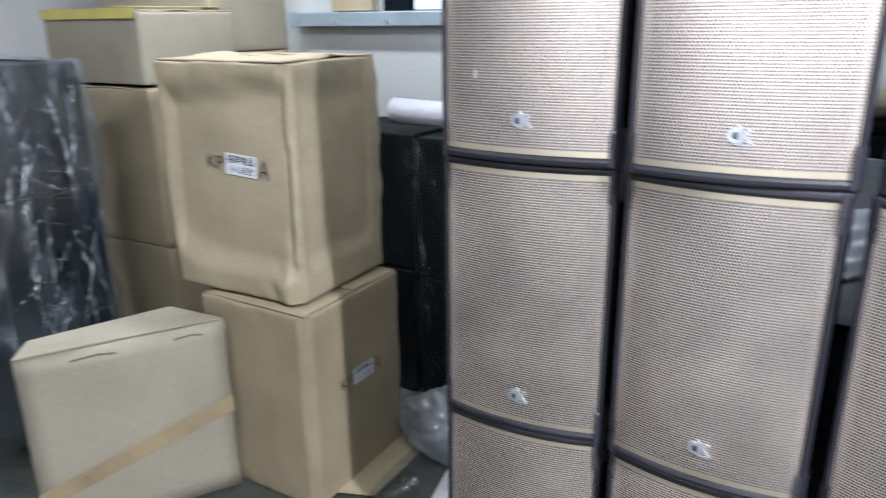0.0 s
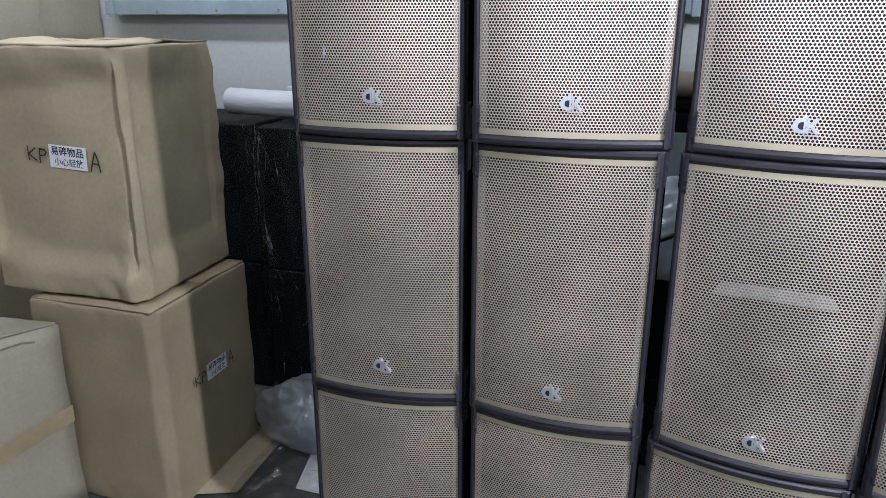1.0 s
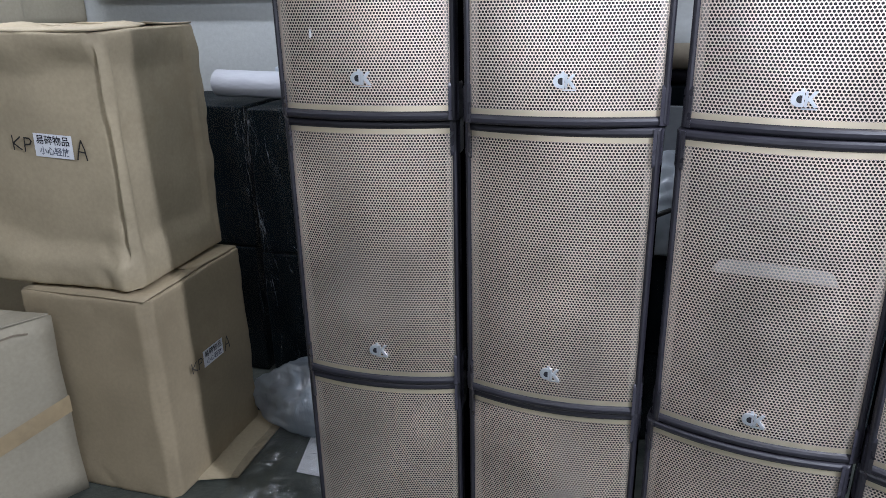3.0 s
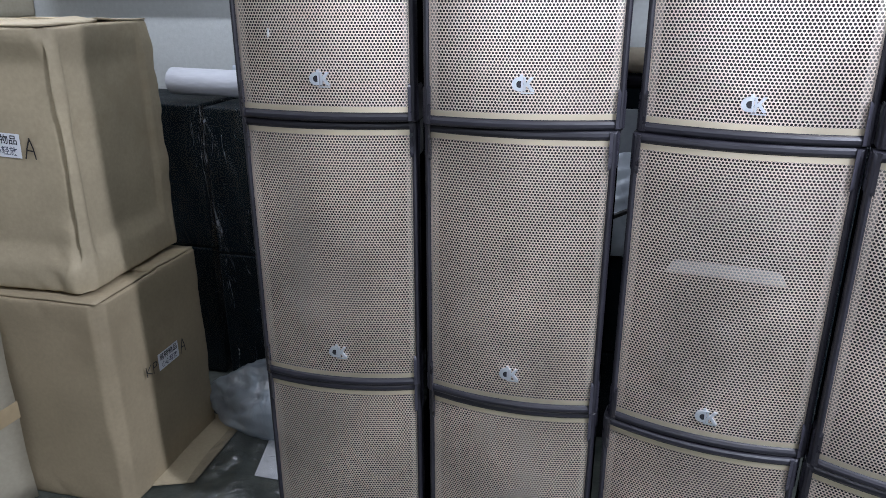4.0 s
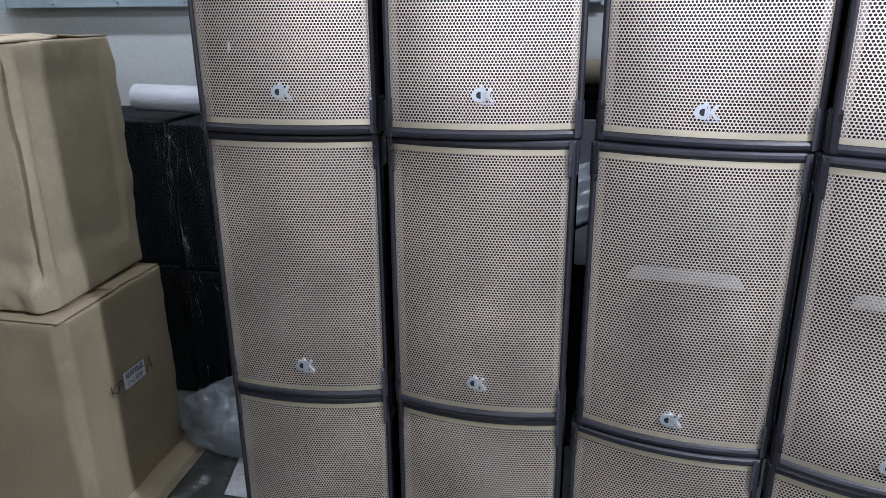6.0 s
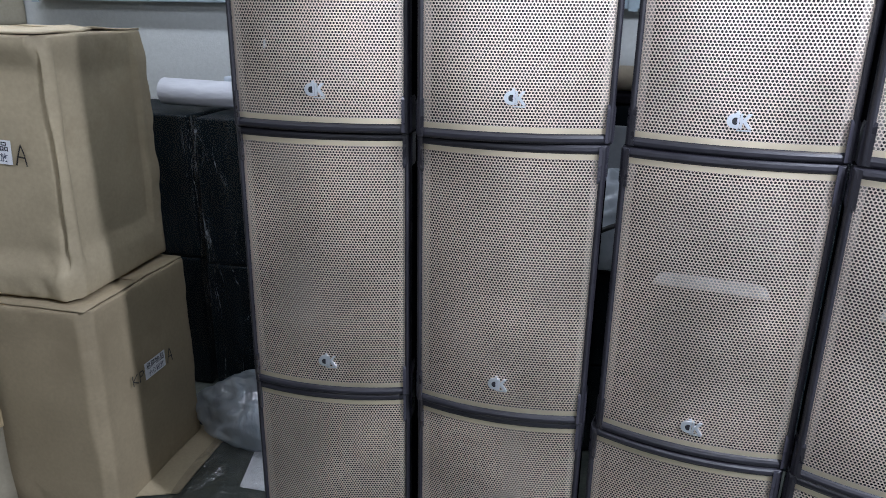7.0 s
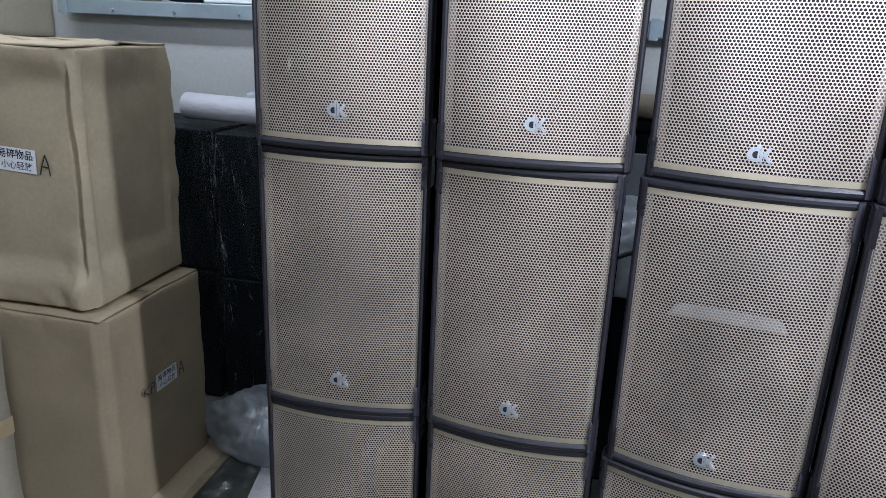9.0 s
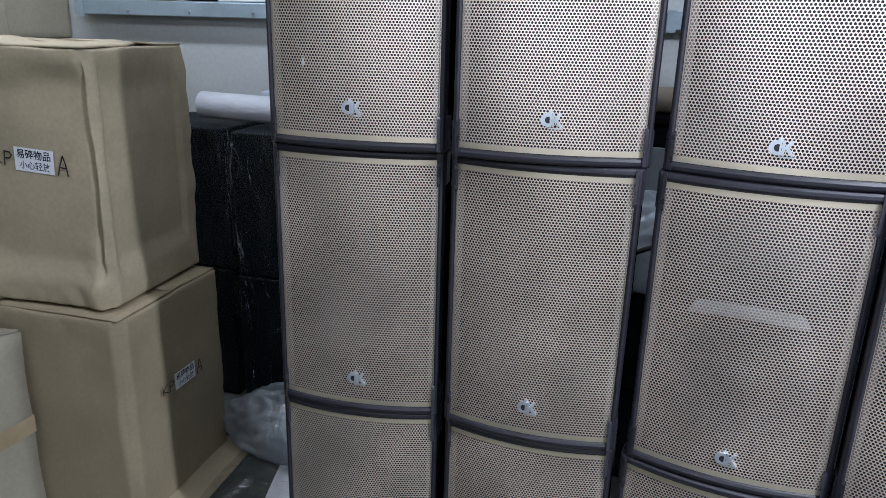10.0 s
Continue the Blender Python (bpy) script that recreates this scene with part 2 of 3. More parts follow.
def text_mesh(name, body, size, mat):
    """Letters of the built-in font as a flat mesh standing in the x-z plane, its middle at the origin."""
    curve = bpy.data.curves.new(name, "FONT")
    curve.body, curve.size, curve.align_x, curve.align_y = body, size, "CENTER", "CENTER"
    curve.resolution_u = 3
    curve.offset = size * 0.013
    ob = bpy.data.objects.new(name, curve)
    scene.collection.objects.link(ob)
    me = bpy.data.meshes.new_from_object(ob.evaluated_get(bpy.context.evaluated_depsgraph_get()))
    bpy.data.objects.remove(ob)
    me.transform(Matrix.Rotation(radians(90), 4, "X"))
    me.materials.clear()
    me.materials.append(mat)
    me.name = name
    return me


def strokes_bm(lines, width):
    """Marker strokes in the x-z plane: flat ribbons along each line of (x, z)."""
    bm = bmesh.new()
    for n, line in enumerate(lines):
        for (ax, az), (bx, bz) in zip(line, line[1:]):
            d = Vector((bx - ax, bz - az)).normalized()
            p = Vector((-d.y, d.x)) * width / 2
            e = d * width * 0.4
            y = -0.0001 * n
            bm.faces.new([bm.verts.new(c) for c in ((ax - e.x + p.x, y, az - e.y + p.y), (ax - e.x - p.x, y, az - e.y - p.y),
                                                    (bx + e.x - p.x, y, bz + e.y - p.y), (bx + e.x + p.x, y, bz + e.y + p.y))])
    bmesh.ops.recalc_face_normals(bm, faces=bm.faces)
    return bm


# ---- room ----
X0, X1, Y0, Y1, ZC = -3.0, 4.2, -3.6, 1.30, 2.55


def structure(name, bm, mat, label, category):
    return tagged(part(name, bm, mat), label, category, kind="structure")


structure("floor", box_bm(X0 - 0.2, X1 + 0.2, Y0 - 0.2, Y1 + 0.2, -0.1, 0), FLOOR, "dark stained concrete storeroom floor with scuffs", "floor")
structure("ceiling", box_bm(X0 - 0.2, X1 + 0.2, Y0 - 0.2, Y1 + 0.2, ZC, ZC + 0.1), CEILING, "plain white painted storeroom ceiling", "ceiling")
structure("wall_north", box_bm(X0, X1, Y1, Y1 + 0.15, 0, ZC), WALL, "plain grey painted wall behind the stacks", "wall")
structure("wall_south", box_bm(X0, X1, Y0 - 0.15, Y0, 0, ZC), WALL_BOUNCE, "plain unseen wall, its grey set for bounced light", "wall")
structure("wall_west", box_bm(X0 - 0.15, X0, Y0, Y1, 0, ZC), WALL_BOUNCE, "plain unseen side wall, its grey set for bounced light", "wall")
structure("wall_east", box_bm(X1, X1 + 0.15, Y0, Y1, 0, ZC), WALL_BOUNCE, "plain unseen side wall, its grey set for bounced light", "wall")


# ---- ceiling lights ----
GLOW = glow_material("lit_tube", (0.95, 1.0, 0.97), 6.0)


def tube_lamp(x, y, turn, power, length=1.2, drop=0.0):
    """A tube light under the ceiling, or an added fill light hung from it on two cords."""
    where = "added unseen as fill, hung on two cords in the aisle" if drop else "placed unseen under the ceiling"
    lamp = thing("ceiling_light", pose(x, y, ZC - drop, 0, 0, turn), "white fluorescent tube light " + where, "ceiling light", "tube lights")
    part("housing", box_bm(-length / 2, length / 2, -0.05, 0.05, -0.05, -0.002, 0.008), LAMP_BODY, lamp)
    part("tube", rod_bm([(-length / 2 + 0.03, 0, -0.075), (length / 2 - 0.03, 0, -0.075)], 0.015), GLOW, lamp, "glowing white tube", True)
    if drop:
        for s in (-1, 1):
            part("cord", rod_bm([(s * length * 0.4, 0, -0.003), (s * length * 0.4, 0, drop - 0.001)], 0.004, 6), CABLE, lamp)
    # the hung lamp's light is turned sideways, towards the grilles
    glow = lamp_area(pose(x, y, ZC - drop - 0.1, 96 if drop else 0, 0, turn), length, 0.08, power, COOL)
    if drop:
        # the spread is narrowed to keep this added fill light off the cartons
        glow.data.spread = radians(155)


COOL = (0.94, 1.0, 1.17)
tube_lamp(2.20, -1.17, -28, 140)
# unseen fill lamp, added to brighten the grilles
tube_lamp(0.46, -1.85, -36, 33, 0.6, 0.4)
# unseen fill lamps, added to lift carton fronts, shadowed sides and the wall
tube_lamp(-1.1, -0.75, 0, 9)
tube_lamp(-0.45, 0.52, 0, 8)
tube_lamp(-1.30, 0.45, 0, 12)


# ---- loudspeakers ----
W, H, D, WG, SAG = 0.372, 0.600, 0.36, 0.347, 0.025
ZB, ZT = 0.019, 0.581


def bow(u):
    """How far the bowed front stands out at u from the middle."""
    return SAG * (1 - (2 * u / WG) ** 2)


def grille_mesh():
    pitch, hole, thick, band = 0.0063, 0.0025, 0.0008, 0.0105
    row = pitch * 0.866
    rows = int((ZT - ZB - 2 * band) / row)
    z0 = (ZT + ZB) / 2 - (rows - 1) * row / 2
    cols = int((WG + 0.0005) / pitch)
    verts, faces = [], []
    ring = [radians(90 + 60 * k) for k in range(6)]
    for j in range(rows):
        n = cols - (j % 2)
        for i in range(n):
            cu, cz = (i - (n - 1) / 2) * pitch, z0 + j * row
            base = len(verts)
            for r, back in ((pitch / math.sqrt(3), 0), (hole, 0), (hole, thick)):
                for a in ring:
                    u, z = cu + r * math.cos(a), cz + r * math.sin(a)
                    verts.append((u, -bow(u) + back, z))
            for k in range(6):
                q = (k + 1) % 6
                faces.append((base + k, base + q, base + 6 + q, base + 6 + k))
                faces.append((base + 6 + k, base + 6 + q, base + 12 + q, base + 12 + k))
    # plain margins, a little behind the perforated sheet
    def strip(u0, u1, za, zb, n, back):
        base = len(verts)
        for k in range(n + 1):
            u = u0 + (u1 - u0) * k / n
            for z in (za, zb):
                verts.append((u, -bow(u) + back, z))
        for k in range(n):
            faces.append((base + 2 * k, base + 2 * k + 2, base + 2 * k + 3, base + 2 * k + 1))
    low, high, side = z0 - hole - 0.0003, z0 + (rows - 1) * row + hole + 0.0003, (cols - 1) / 2 * pitch - 0.5 * pitch + hole + 0.0004
    first_trim = len(faces)
    strip(-WG / 2, WG / 2, ZB, low, 28, 0.0004)
    strip(-WG / 2, WG / 2, high, ZT, 28, 0.0004)
    last_trim = len(faces)
    edge = (cols - 1) / 2 * pitch + hole + 0.0003
    strip(-WG / 2, -edge, low, high, 1, 0.0004)
    strip(edge, WG / 2, low, high, 1, 0.0004)
    # the flanges folded in behind the sheet along its sides, darkened as if shaded
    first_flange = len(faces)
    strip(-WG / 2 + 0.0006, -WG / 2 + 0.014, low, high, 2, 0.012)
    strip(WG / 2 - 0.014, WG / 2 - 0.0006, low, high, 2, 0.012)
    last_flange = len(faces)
    # the sheet's folded sides, running back to the baffle
    for sign in (-1, 1):
        base = len(verts)
        u = sign * (WG / 2 - 0.0008)
        for z in (ZB, ZT):
            verts.extend(((u, -bow(u) + 0.0004, z), (u, 0.0345, z)))
        faces.append((base, base + 1, base + 3, base + 2))
    me = bpy.data.meshes.new("grille")
    me.from_pydata(verts, [], faces)
    me.materials.append(GOLD)
    me.materials.append(TRIM)
    me.materials.append(FLANGE_SHADED)
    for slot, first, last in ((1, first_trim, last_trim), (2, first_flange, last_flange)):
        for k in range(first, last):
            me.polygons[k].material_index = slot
    me.update()
    return me


def rim_bm():
    """The rounded frame round the grille, bowed like the front."""
    bm = bmesh.new()
    profile = ((0.0, 0.016), (0.0, 0.003), (0.10, -0.0025), (0.3, -0.0055), (0.6, -0.006), (0.85, -0.0035), (1.0, 0.001), (1.0, 0.028))
    ix, iz, n = (W - WG) / 2, ZB, 16
    rings = []
    for inset, back in profile:
        hw, z0, z1 = W / 2 - ix * inset, iz * inset, H - iz * inset
        line = [(-hw + 2 * hw * k / n, z0) for k in range(n)] + [(hw, z0), (hw, H / 2)]
        line += [(hw - 2 * hw * k / n, z1) for k in range(n)] + [(-hw, z1), (-hw, H / 2)]
        rings.append([bm.verts.new((u, -bow(u) + back, z)) for u, z in line])
    k = len(rings[0])
    for a, b in zip(rings, rings[1:]):
        for i in range(k):
            bm.faces.new((a[i], a[(i + 1) % k], b[(i + 1) % k], b[i]))
    bmesh.ops.recalc_face_normals(bm, faces=bm.faces)
    return bm


def cabinet_bm():
    n = 16
    front = [(-W / 2 + W * k / n, -bow(-W / 2 + W * k / n) + 0.016) for k in range(n + 1)]
    outline = front + [(W / 2, 0.10), (0.15, D - 0.02), (0.13, D), (-0.13, D), (-0.15, D - 0.02), (-W / 2, 0.10)]
    bm = bmesh.new()
    low = [bm.verts.new((x, y, 0.001)) for x, y in outline]
    top = [bm.verts.new((x, y, H - 0.001)) for x, y in outline]
    k = len(outline)
    for i in range(n, k):
        bm.faces.new((low[i], low[(i + 1) % k], top[(i + 1) % k], top[i]))
    bm.faces.new(top)
    bm.faces.new(low[::-1])
    bmesh.ops.recalc_face_normals(bm, faces=bm.faces)
    return bm


def guard_bm(side, up):
    """A corner guard wrapped round an upright front edge, with a sloping end."""
    bm = bmesh.new()
    rings = []
    levels = ((0.0, 0.0025), (0.066, 0.0025), (0.068, 0.0023), (0.072, 0.0004), (0.074, -0.0012))
    for h, t in levels:
        z = h if up else H - h
        e = bow(W / 2 - 0.015)
        pts = ((W / 2 - 0.0145, -e - 0.0058 - t), (W / 2 - 0.004, 0.002 - t * 1.2), (W / 2 + t, 0.010), (W / 2 + t, 0.045), (W / 2 - 0.004, 0.048),
               (W / 2 - 0.004, 0.01), (W / 2 - 0.0145, -e + 0.002))
        rings.append([bm.verts.new((side * x, y, min(max(z, 0.003), H - 0.003))) for x, y in pts])
    k = len(rings[0])
    for a, b in zip(rings, rings[1:]):
        for i in range(k):
            bm.faces.new((a[i], a[(i + 1) % k], b[(i + 1) % k], b[i]))
    bm.faces.new(rings[0])
    bm.faces.new(rings[-1][::-1])
    bmesh.ops.recalc_face_normals(bm, faces=bm.faces)
    return bm


def baffle_bm():
    return box_bm(-WG / 2, WG / 2, 0.035, 0.05, 0.01, H - 0.01)


def ring_bm(rings, sides=40):
    """A body turned about the y axis: rings of (radius, y)."""
    bm = bmesh.new()
    loops = [[bm.verts.new((r * math.cos(a), y, r * math.sin(a))) for a in (2 * math.pi * k / sides for k in range(sides))] for r, y in rings]
    for a, b in zip(loops, loops[1:]):
        for i in range(sides):
            bm.faces.new((a[i], a[(i + 1) % sides], b[(i + 1) % sides], b[i]))
    bm.faces.new(loops[-1])
    bmesh.ops.recalc_face_normals(bm, faces=bm.faces)
    return bm


def wedge_bm():
    """The lower lip of the horn's mouth: a smooth wedge that faces up and forward, coloured as lit."""
    bm = bmesh.new()
    rings = []
    for x in (-1, -0.5, 0.5, 1):
        rings.append([bm.verts.new(c) for c in ((x * 0.104, 0.002, -0.022), (x * 0.104, 0.000, -0.017),
                                                (x * 0.084, 0.033, 0.007), (x * 0.084, 0.033, -0.022))])
    for a, b in zip(rings, rings[1:]):
        for i in range(4):
            bm.faces.new((a[i], a[(i + 1) % 4], b[(i + 1) % 4], b[i]))
    bm.faces.new(rings[0])
    bm.faces.new(rings[-1][::-1])
    bmesh.ops.recalc_face_normals(bm, faces=bm.faces)
    return bm


def flare_bm():
    """The flare of the horn above its lip, coloured dark as if in shade."""
    bm = bmesh.new()
    rings = []
    for hx, z0, z1, y in ((0.110, -0.02, 0.085, 0.034), (0.110, -0.02, 0.085, 0.018), (0.100, -0.012, 0.076, 0.016), (0.04, 0.02, 0.05, 0.033)):
        rings.append([bm.verts.new(c) for c in ((-hx, y, z0), (hx, y, z0), (hx, y, z1), (-hx, y, z1))])
    for a, b in zip(rings, rings[1:]):
        for i in range(4):
            bm.faces.new((a[i], a[(i + 1) % 4], b[(i + 1) % 4], b[i]))
    bm.faces.new(rings[-1])
    bmesh.ops.recalc_face_normals(bm, faces=bm.faces)
    return bm


def half_round():
    """The outline of the badge's half-round block, in (x, z)."""
    arc = [(-0.0045 + 0.0135 * math.cos(radians(a)), 0.0125 * math.sin(radians(a))) for a in range(90, 271, 15)]
    return arc + [(0.0022, -0.0125), (0.0022, 0.0125)]


def loudspeaker(m, label, with_horn, badge_up):
    spk = thing("loudspeaker", m, label, "loudspeaker", "stacked loudspeakers")
    part("cabinet", cabinet_bm(), BODY, spk)
    part("front_rim", rim_bm(), RIM, spk, "dark charcoal plastic rim")
    part("baffle", baffle_bm(), BAFFLE, spk)
    part("grille", GRILLE, GOLD, spk, "champagne gold perforated metal grille")
    for side in (-1, 1):
        for up in (True, False):
            part("corner_guard", guard_bm(side, up), GUARD_LIT, spk, "plastic corner guard, lightened as if catching light")
    woofer = part("woofer", ring_bm(((0.145, 0.035), (0.145, 0.028), (0.132, 0.026), (0.122, 0.022), (0.112, 0.030), (0.05, 0.034))), CONE, spk, "black paper woofer cone", True,
                  Matrix.Translation((0, 0, 0.2)))
    part("dust_cap", ring_bm(((0.045, 0.033), (0.036, 0.026), (0.018, 0.022), (0.004, 0.021)), 24), CONE, woofer, "", True)
    if with_horn:
        horn = part("horn", flare_bm(), BAFFLE, spk, "horn behind the grille, coloured dark as if shaded", False, Matrix.Translation((0, 0, 0.362)))
        part("horn_lip", wedge_bm(), HORN_LIT, horn, "plastic horn lip, coloured pale as if lit")
    y = -bow(0)
    badge = part("badge", plate_bm(half_round(), y - 0.0052, y + 0.001), BADGE, spk, "satin silver badge", False, Matrix.Translation((0, 0, badge_up)))
    hole = [(-0.0035 + 0.0062 * math.cos(radians(a)), 0.0062 * math.sin(radians(a))) for a in range(75, 286, 15)]
    part("inlay", plate_bm(hole + [(-0.0012, -0.0062), (-0.0012, 0.0062)], y - 0.0058, y - 0.004), BADGE_HOLE, badge)
    part("bow_plate", plate_bm([(0.0030, -0.0125), (0.0072, -0.0125), (0.0074, -0.0048), (0.0092, -0.0026), (0.0165, -0.0125), (0.0232, -0.0125), (0.0130, 0.0010), (0.0215, 0.0125),
                                (0.0155, 0.0125), (0.0072, 0.0016), (0.0072, 0.0125), (0.0030, 0.0125)], y - 0.0046, y + 0.001), BADGE, badge)
    part("foot_bar", plate_bm([(-0.001, -0.0168), (0.0225, -0.0168), (0.0225, -0.0148), (-0.001, -0.0148)], y - 0.003, y + 0.001), BADGE, badge)
    part("top_pin", plate_bm([(-0.0042, 0.0125), (0.0022, 0.0125), (0.0006, 0.0175), (-0.0036, 0.0165)], y - 0.004, y + 0.001), BADGE, badge)
    return spk


GRILLE = grille_mesh()
LABEL = "black loudspeaker with a bowed champagne gold perforated grille"
LABEL_HORN = "black loudspeaker with gold grille, a horn lip coloured as lit showing through"
plain = loudspeaker(pose(0.168, 0.016, 0, 0, 0, 4.5), LABEL, False, 0.083)
low_badge = loudspeaker(pose(0.945, -0.040, 0, 0, 0, -10.5), LABEL, False, 0.063)
horned = loudspeaker(pose(0.9545, -0.0404, H, 0, 0, -9.0), LABEL_HORN, True, 0.064)
STACK = [
    # the two far columns, from the floor up: x, y, storey, turn
    (plain, 0.170, 0.0089, 1, 4.0), (plain, 0.1747, -0.0103, 2, 2.2),
    (plain, 0.5600, 0.010, 0, -2.2), (plain, 0.5590, 0.0, 1, -2.1), (plain, 0.5670, -0.0145, 2, 4.0),
    # the two near columns
    (low_badge, 0.9600, -0.0400, 2, -9.5), (low_badge, 1.318, -0.125, 0, -14), (low_badge, 1.330, -0.124, 2, -11),
    (horned, 1.321, -0.132, 1, -14),
]
placed = [copy_thing(model, pose(sx, sy, storey * H, 0, 0, turn)) for model, sx, sy, storey, turn in STACK]
placed[1]["label"] = "black loudspeaker with gold grille and a small pale mark"
# a small pale upright mark on the grille
part("scuff", plate_bm([(-0.0025, -0.009), (0.0015, -0.0075), (0.003, 0.006), (0.0005, 0.010), (-0.0015, 0.004)], -bow(0.103) - 0.0016, -bow(0.103) - 0.0004), PALE_MARK, placed[1], "pale mark on the grille", False,
     Matrix.Translation((-0.101, 0, 0.166)))


# ---- cartons ----
def smooth_step(a, b, x):
    t = min(1, max(0, (x - a) / (b - a)))
    return t * t * (3 - 2 * t)


def carton_skin(x, y, z, w, d, h, seed, crush, sunk, cut=0.0):
    """How far a point of the carton's surface is pushed: bulges, dents, and faces sunk inside a stiff border."""
    p = Vector((x * w, y * d, (z + 0.5) * h))
    if cut:
        # the corner towards the aisle is pressed into a broad slant
        a, b = w / 2 - p.x, p.y + d / 2
        reach = cut * (1 + 0.25 * noise.noise(Vector((seed, 2.0, p.z * 4))))
        if a < reach and b < reach:
            s = 0.5 * (reach - a + b) / reach
            p.x, p.y = w / 2 - reach * (1 - s), -d / 2 + reach * s
    mid = [max(0, 1 - (2 * c) ** 2) for c in (x, y, z)]
    wob = 0.007 * noise.noise(p * 7 + Vector((0, seed, 3)))
    def inside(u, half, border):
        return smooth_step(0, 0.009, half - abs(u) - border - wob)
    up = smooth_step(0, 0.095, p.z - 0.075 - wob - 0.06 * noise.noise(p * 3)) * smooth_step(0, 0.10, h - p.z - 0.01 - 3 * wob - 0.05 * noise.noise(p * 4))
    push = Vector((noise.noise(p * 5 + Vector((seed, 0, 0))), noise.noise(p * 5 + Vector((0, seed + 9, 0))), 0.8 * noise.noise(p * 6 + Vector((0, 0, seed + 4))) * (z > 0.3))) * crush * 0.45
    ridge = abs(noise.noise(p * 9 + Vector((seed, seed, 0)))) + 0.3 * abs(noise.noise(p * 26 + Vector((0, seed, seed))))
    edge = smooth_step(0.30, 0.5, max(abs(x) if abs(y) > 0.45 else 0, abs(y) if abs(x) > 0.45 else 0, abs(z)))
    if abs(y) > 0.45:
        push.y += math.copysign(1, y) * (0.006 * mid[0] * mid[2] - sunk * inside(p.x, w / 2, 0.014) * up + 0.5 * crush * ridge * edge)
        # the lower corner towards the aisle is battered
        push.y -= 1.6 * crush * ridge * smooth_step(0.1, 0.45, x) * smooth_step(0.24, 0.10, p.z) * (sunk > 0.01)
    if abs(x) > 0.45:
        push.x += math.copysign(1, x) * (0.006 * mid[1] * mid[2] - 0.4 * sunk * inside(p.y, d / 2, 0.05) * up + 0.4 * crush * ridge * edge)
    return p, push


def carton_bm(w, d, h, seed, crush=0.010, sunk=0.0, wall=40, cut=0.0):
    """A used carton: its sides bulge and dent, its edges are rounded and uneven."""
    bm = bmesh.new()
    bmesh.ops.create_cube(bm, size=1)
    bmesh.ops.bevel(bm, geom=list(bm.edges), offset=0.013, segments=2, profile=0.5, affect="EDGES")
    bmesh.ops.subdivide_edges(bm, edges=[e for e in bm.edges if e.calc_length() > 0.3], cuts=wall, use_grid_fill=True)
    for v in bm.verts:
        p, push = carton_skin(*v.co, w, d, h, seed, crush, sunk, cut)
        v.co = p + push
    bm.normal_update()
    return bm


def skin_points(w, d, h, seed, side, u, z, crush=0.010, sunk=0.0, proud=0.002):
    """A point on the carton's side: side 'front' or 'right', u along it from its middle."""
    x, y = (u / w, -0.5) if side == "front" else (0.5, u / d)
    p, push = carton_skin(x, y, z / h - 0.5, w, d, h, seed, crush, sunk)
    return p + push + (Vector((0, -proud, 0)) if side == "front" else Vector((proud, 0, 0)))


def flap_bm(w, d, seed, lift):
    """One closed top flap: a board sheet, its free edge a little raised and ragged."""
    bm = bmesh.new()
    n, k = 14, 5
    grid = []
    for layer in (0.0, 0.005):
        rows = []
        for j in range(k + 1):
            row = []
            for i in range(n + 1):
                x, y = -w / 2 + w * i / n, d * j / k
                wob = noise.noise(Vector((x * 9, y * 9, seed)))
                row.append(bm.verts.new((x + 0.003 * wob * (i in (0, n)), y + 0.004 * wob * (j == k), layer + lift * (j / k) ** 2 * (0.6 + wob) + 0.003 * wob)))
            rows.append(row)
        grid.append(rows)
    for s, rows in enumerate(grid):
        for j in range(k):
            for i in range(n):
                f = (rows[j][i], rows[j][i + 1], rows[j + 1][i + 1], rows[j + 1][i])
                bm.faces.new(f if s else f[::-1])
    edge = [(0, i) for i in range(n + 1)] + [(j, n) for j in range(1, k + 1)] + [(k, i) for i in range(n - 1, -1, -1)] + [(j, 0) for j in range(k - 1, 0, -1)]
    for a, b in zip(edge, edge[1:] + edge[:1]):
        bm.faces.new((grid[0][a[0]][a[1]], grid[0][b[0]][b[1]], grid[1][b[0]][b[1]], grid[1][a[0]][a[1]]))
    return bm


def carton(m, w, d, h, seed, label, mat=None, flaps=True, crush=0.010, lift=0.006, sunk=0.0, cut=0.0):
    box = thing("cardboard_carton", m, label, "carton", "cardboard cartons")
    mat = mat or KRAFT
    part("body", carton_bm(w, d, h - (0.012 if flaps else 0), seed, crush, sunk, 56 if cut else 24, cut), mat, box, "", True)
    if flaps:
        for s in (0, 1):
            part("flap", flap_bm(w * 0.985, d / 2 - 0.003, seed + s, lift), mat, box, "", True,
                 Matrix.Translation((0, 0, h - 0.011)) @ pose(0, 0, 0, 0, 0, 180 * s) @ Matrix.Translation((0, -d * 0.4925, 0)))
    return box


def band_bm(points, width, across):
    """A strip of tape along points on the carton, of a width along the direction across."""
    bm = bmesh.new()
    across = Vector(across).normalized() * width / 2
    a = [(bm.verts.new(Vector(p) - across), bm.verts.new(Vector(p) + across)) for p in points]
    for (p, q), (r, s) in zip(a, a[1:]):
        bm.faces.new((p, r, s, q))
    bmesh.ops.recalc_face_normals(bm, faces=bm.faces)
    return bm


TEXT_TOP = text_mesh("print_line", "易碎物品", 0.027, INK)
TEXT_LOW = text_mesh("print_line", "小心轻放", 0.024, INK_BLUE)
K_LINES = [[(-0.014, 0.019), (-0.012, -0.019)], [(0.012, 0.017), (-0.012, -0.002), (0.013, -0.018)]]
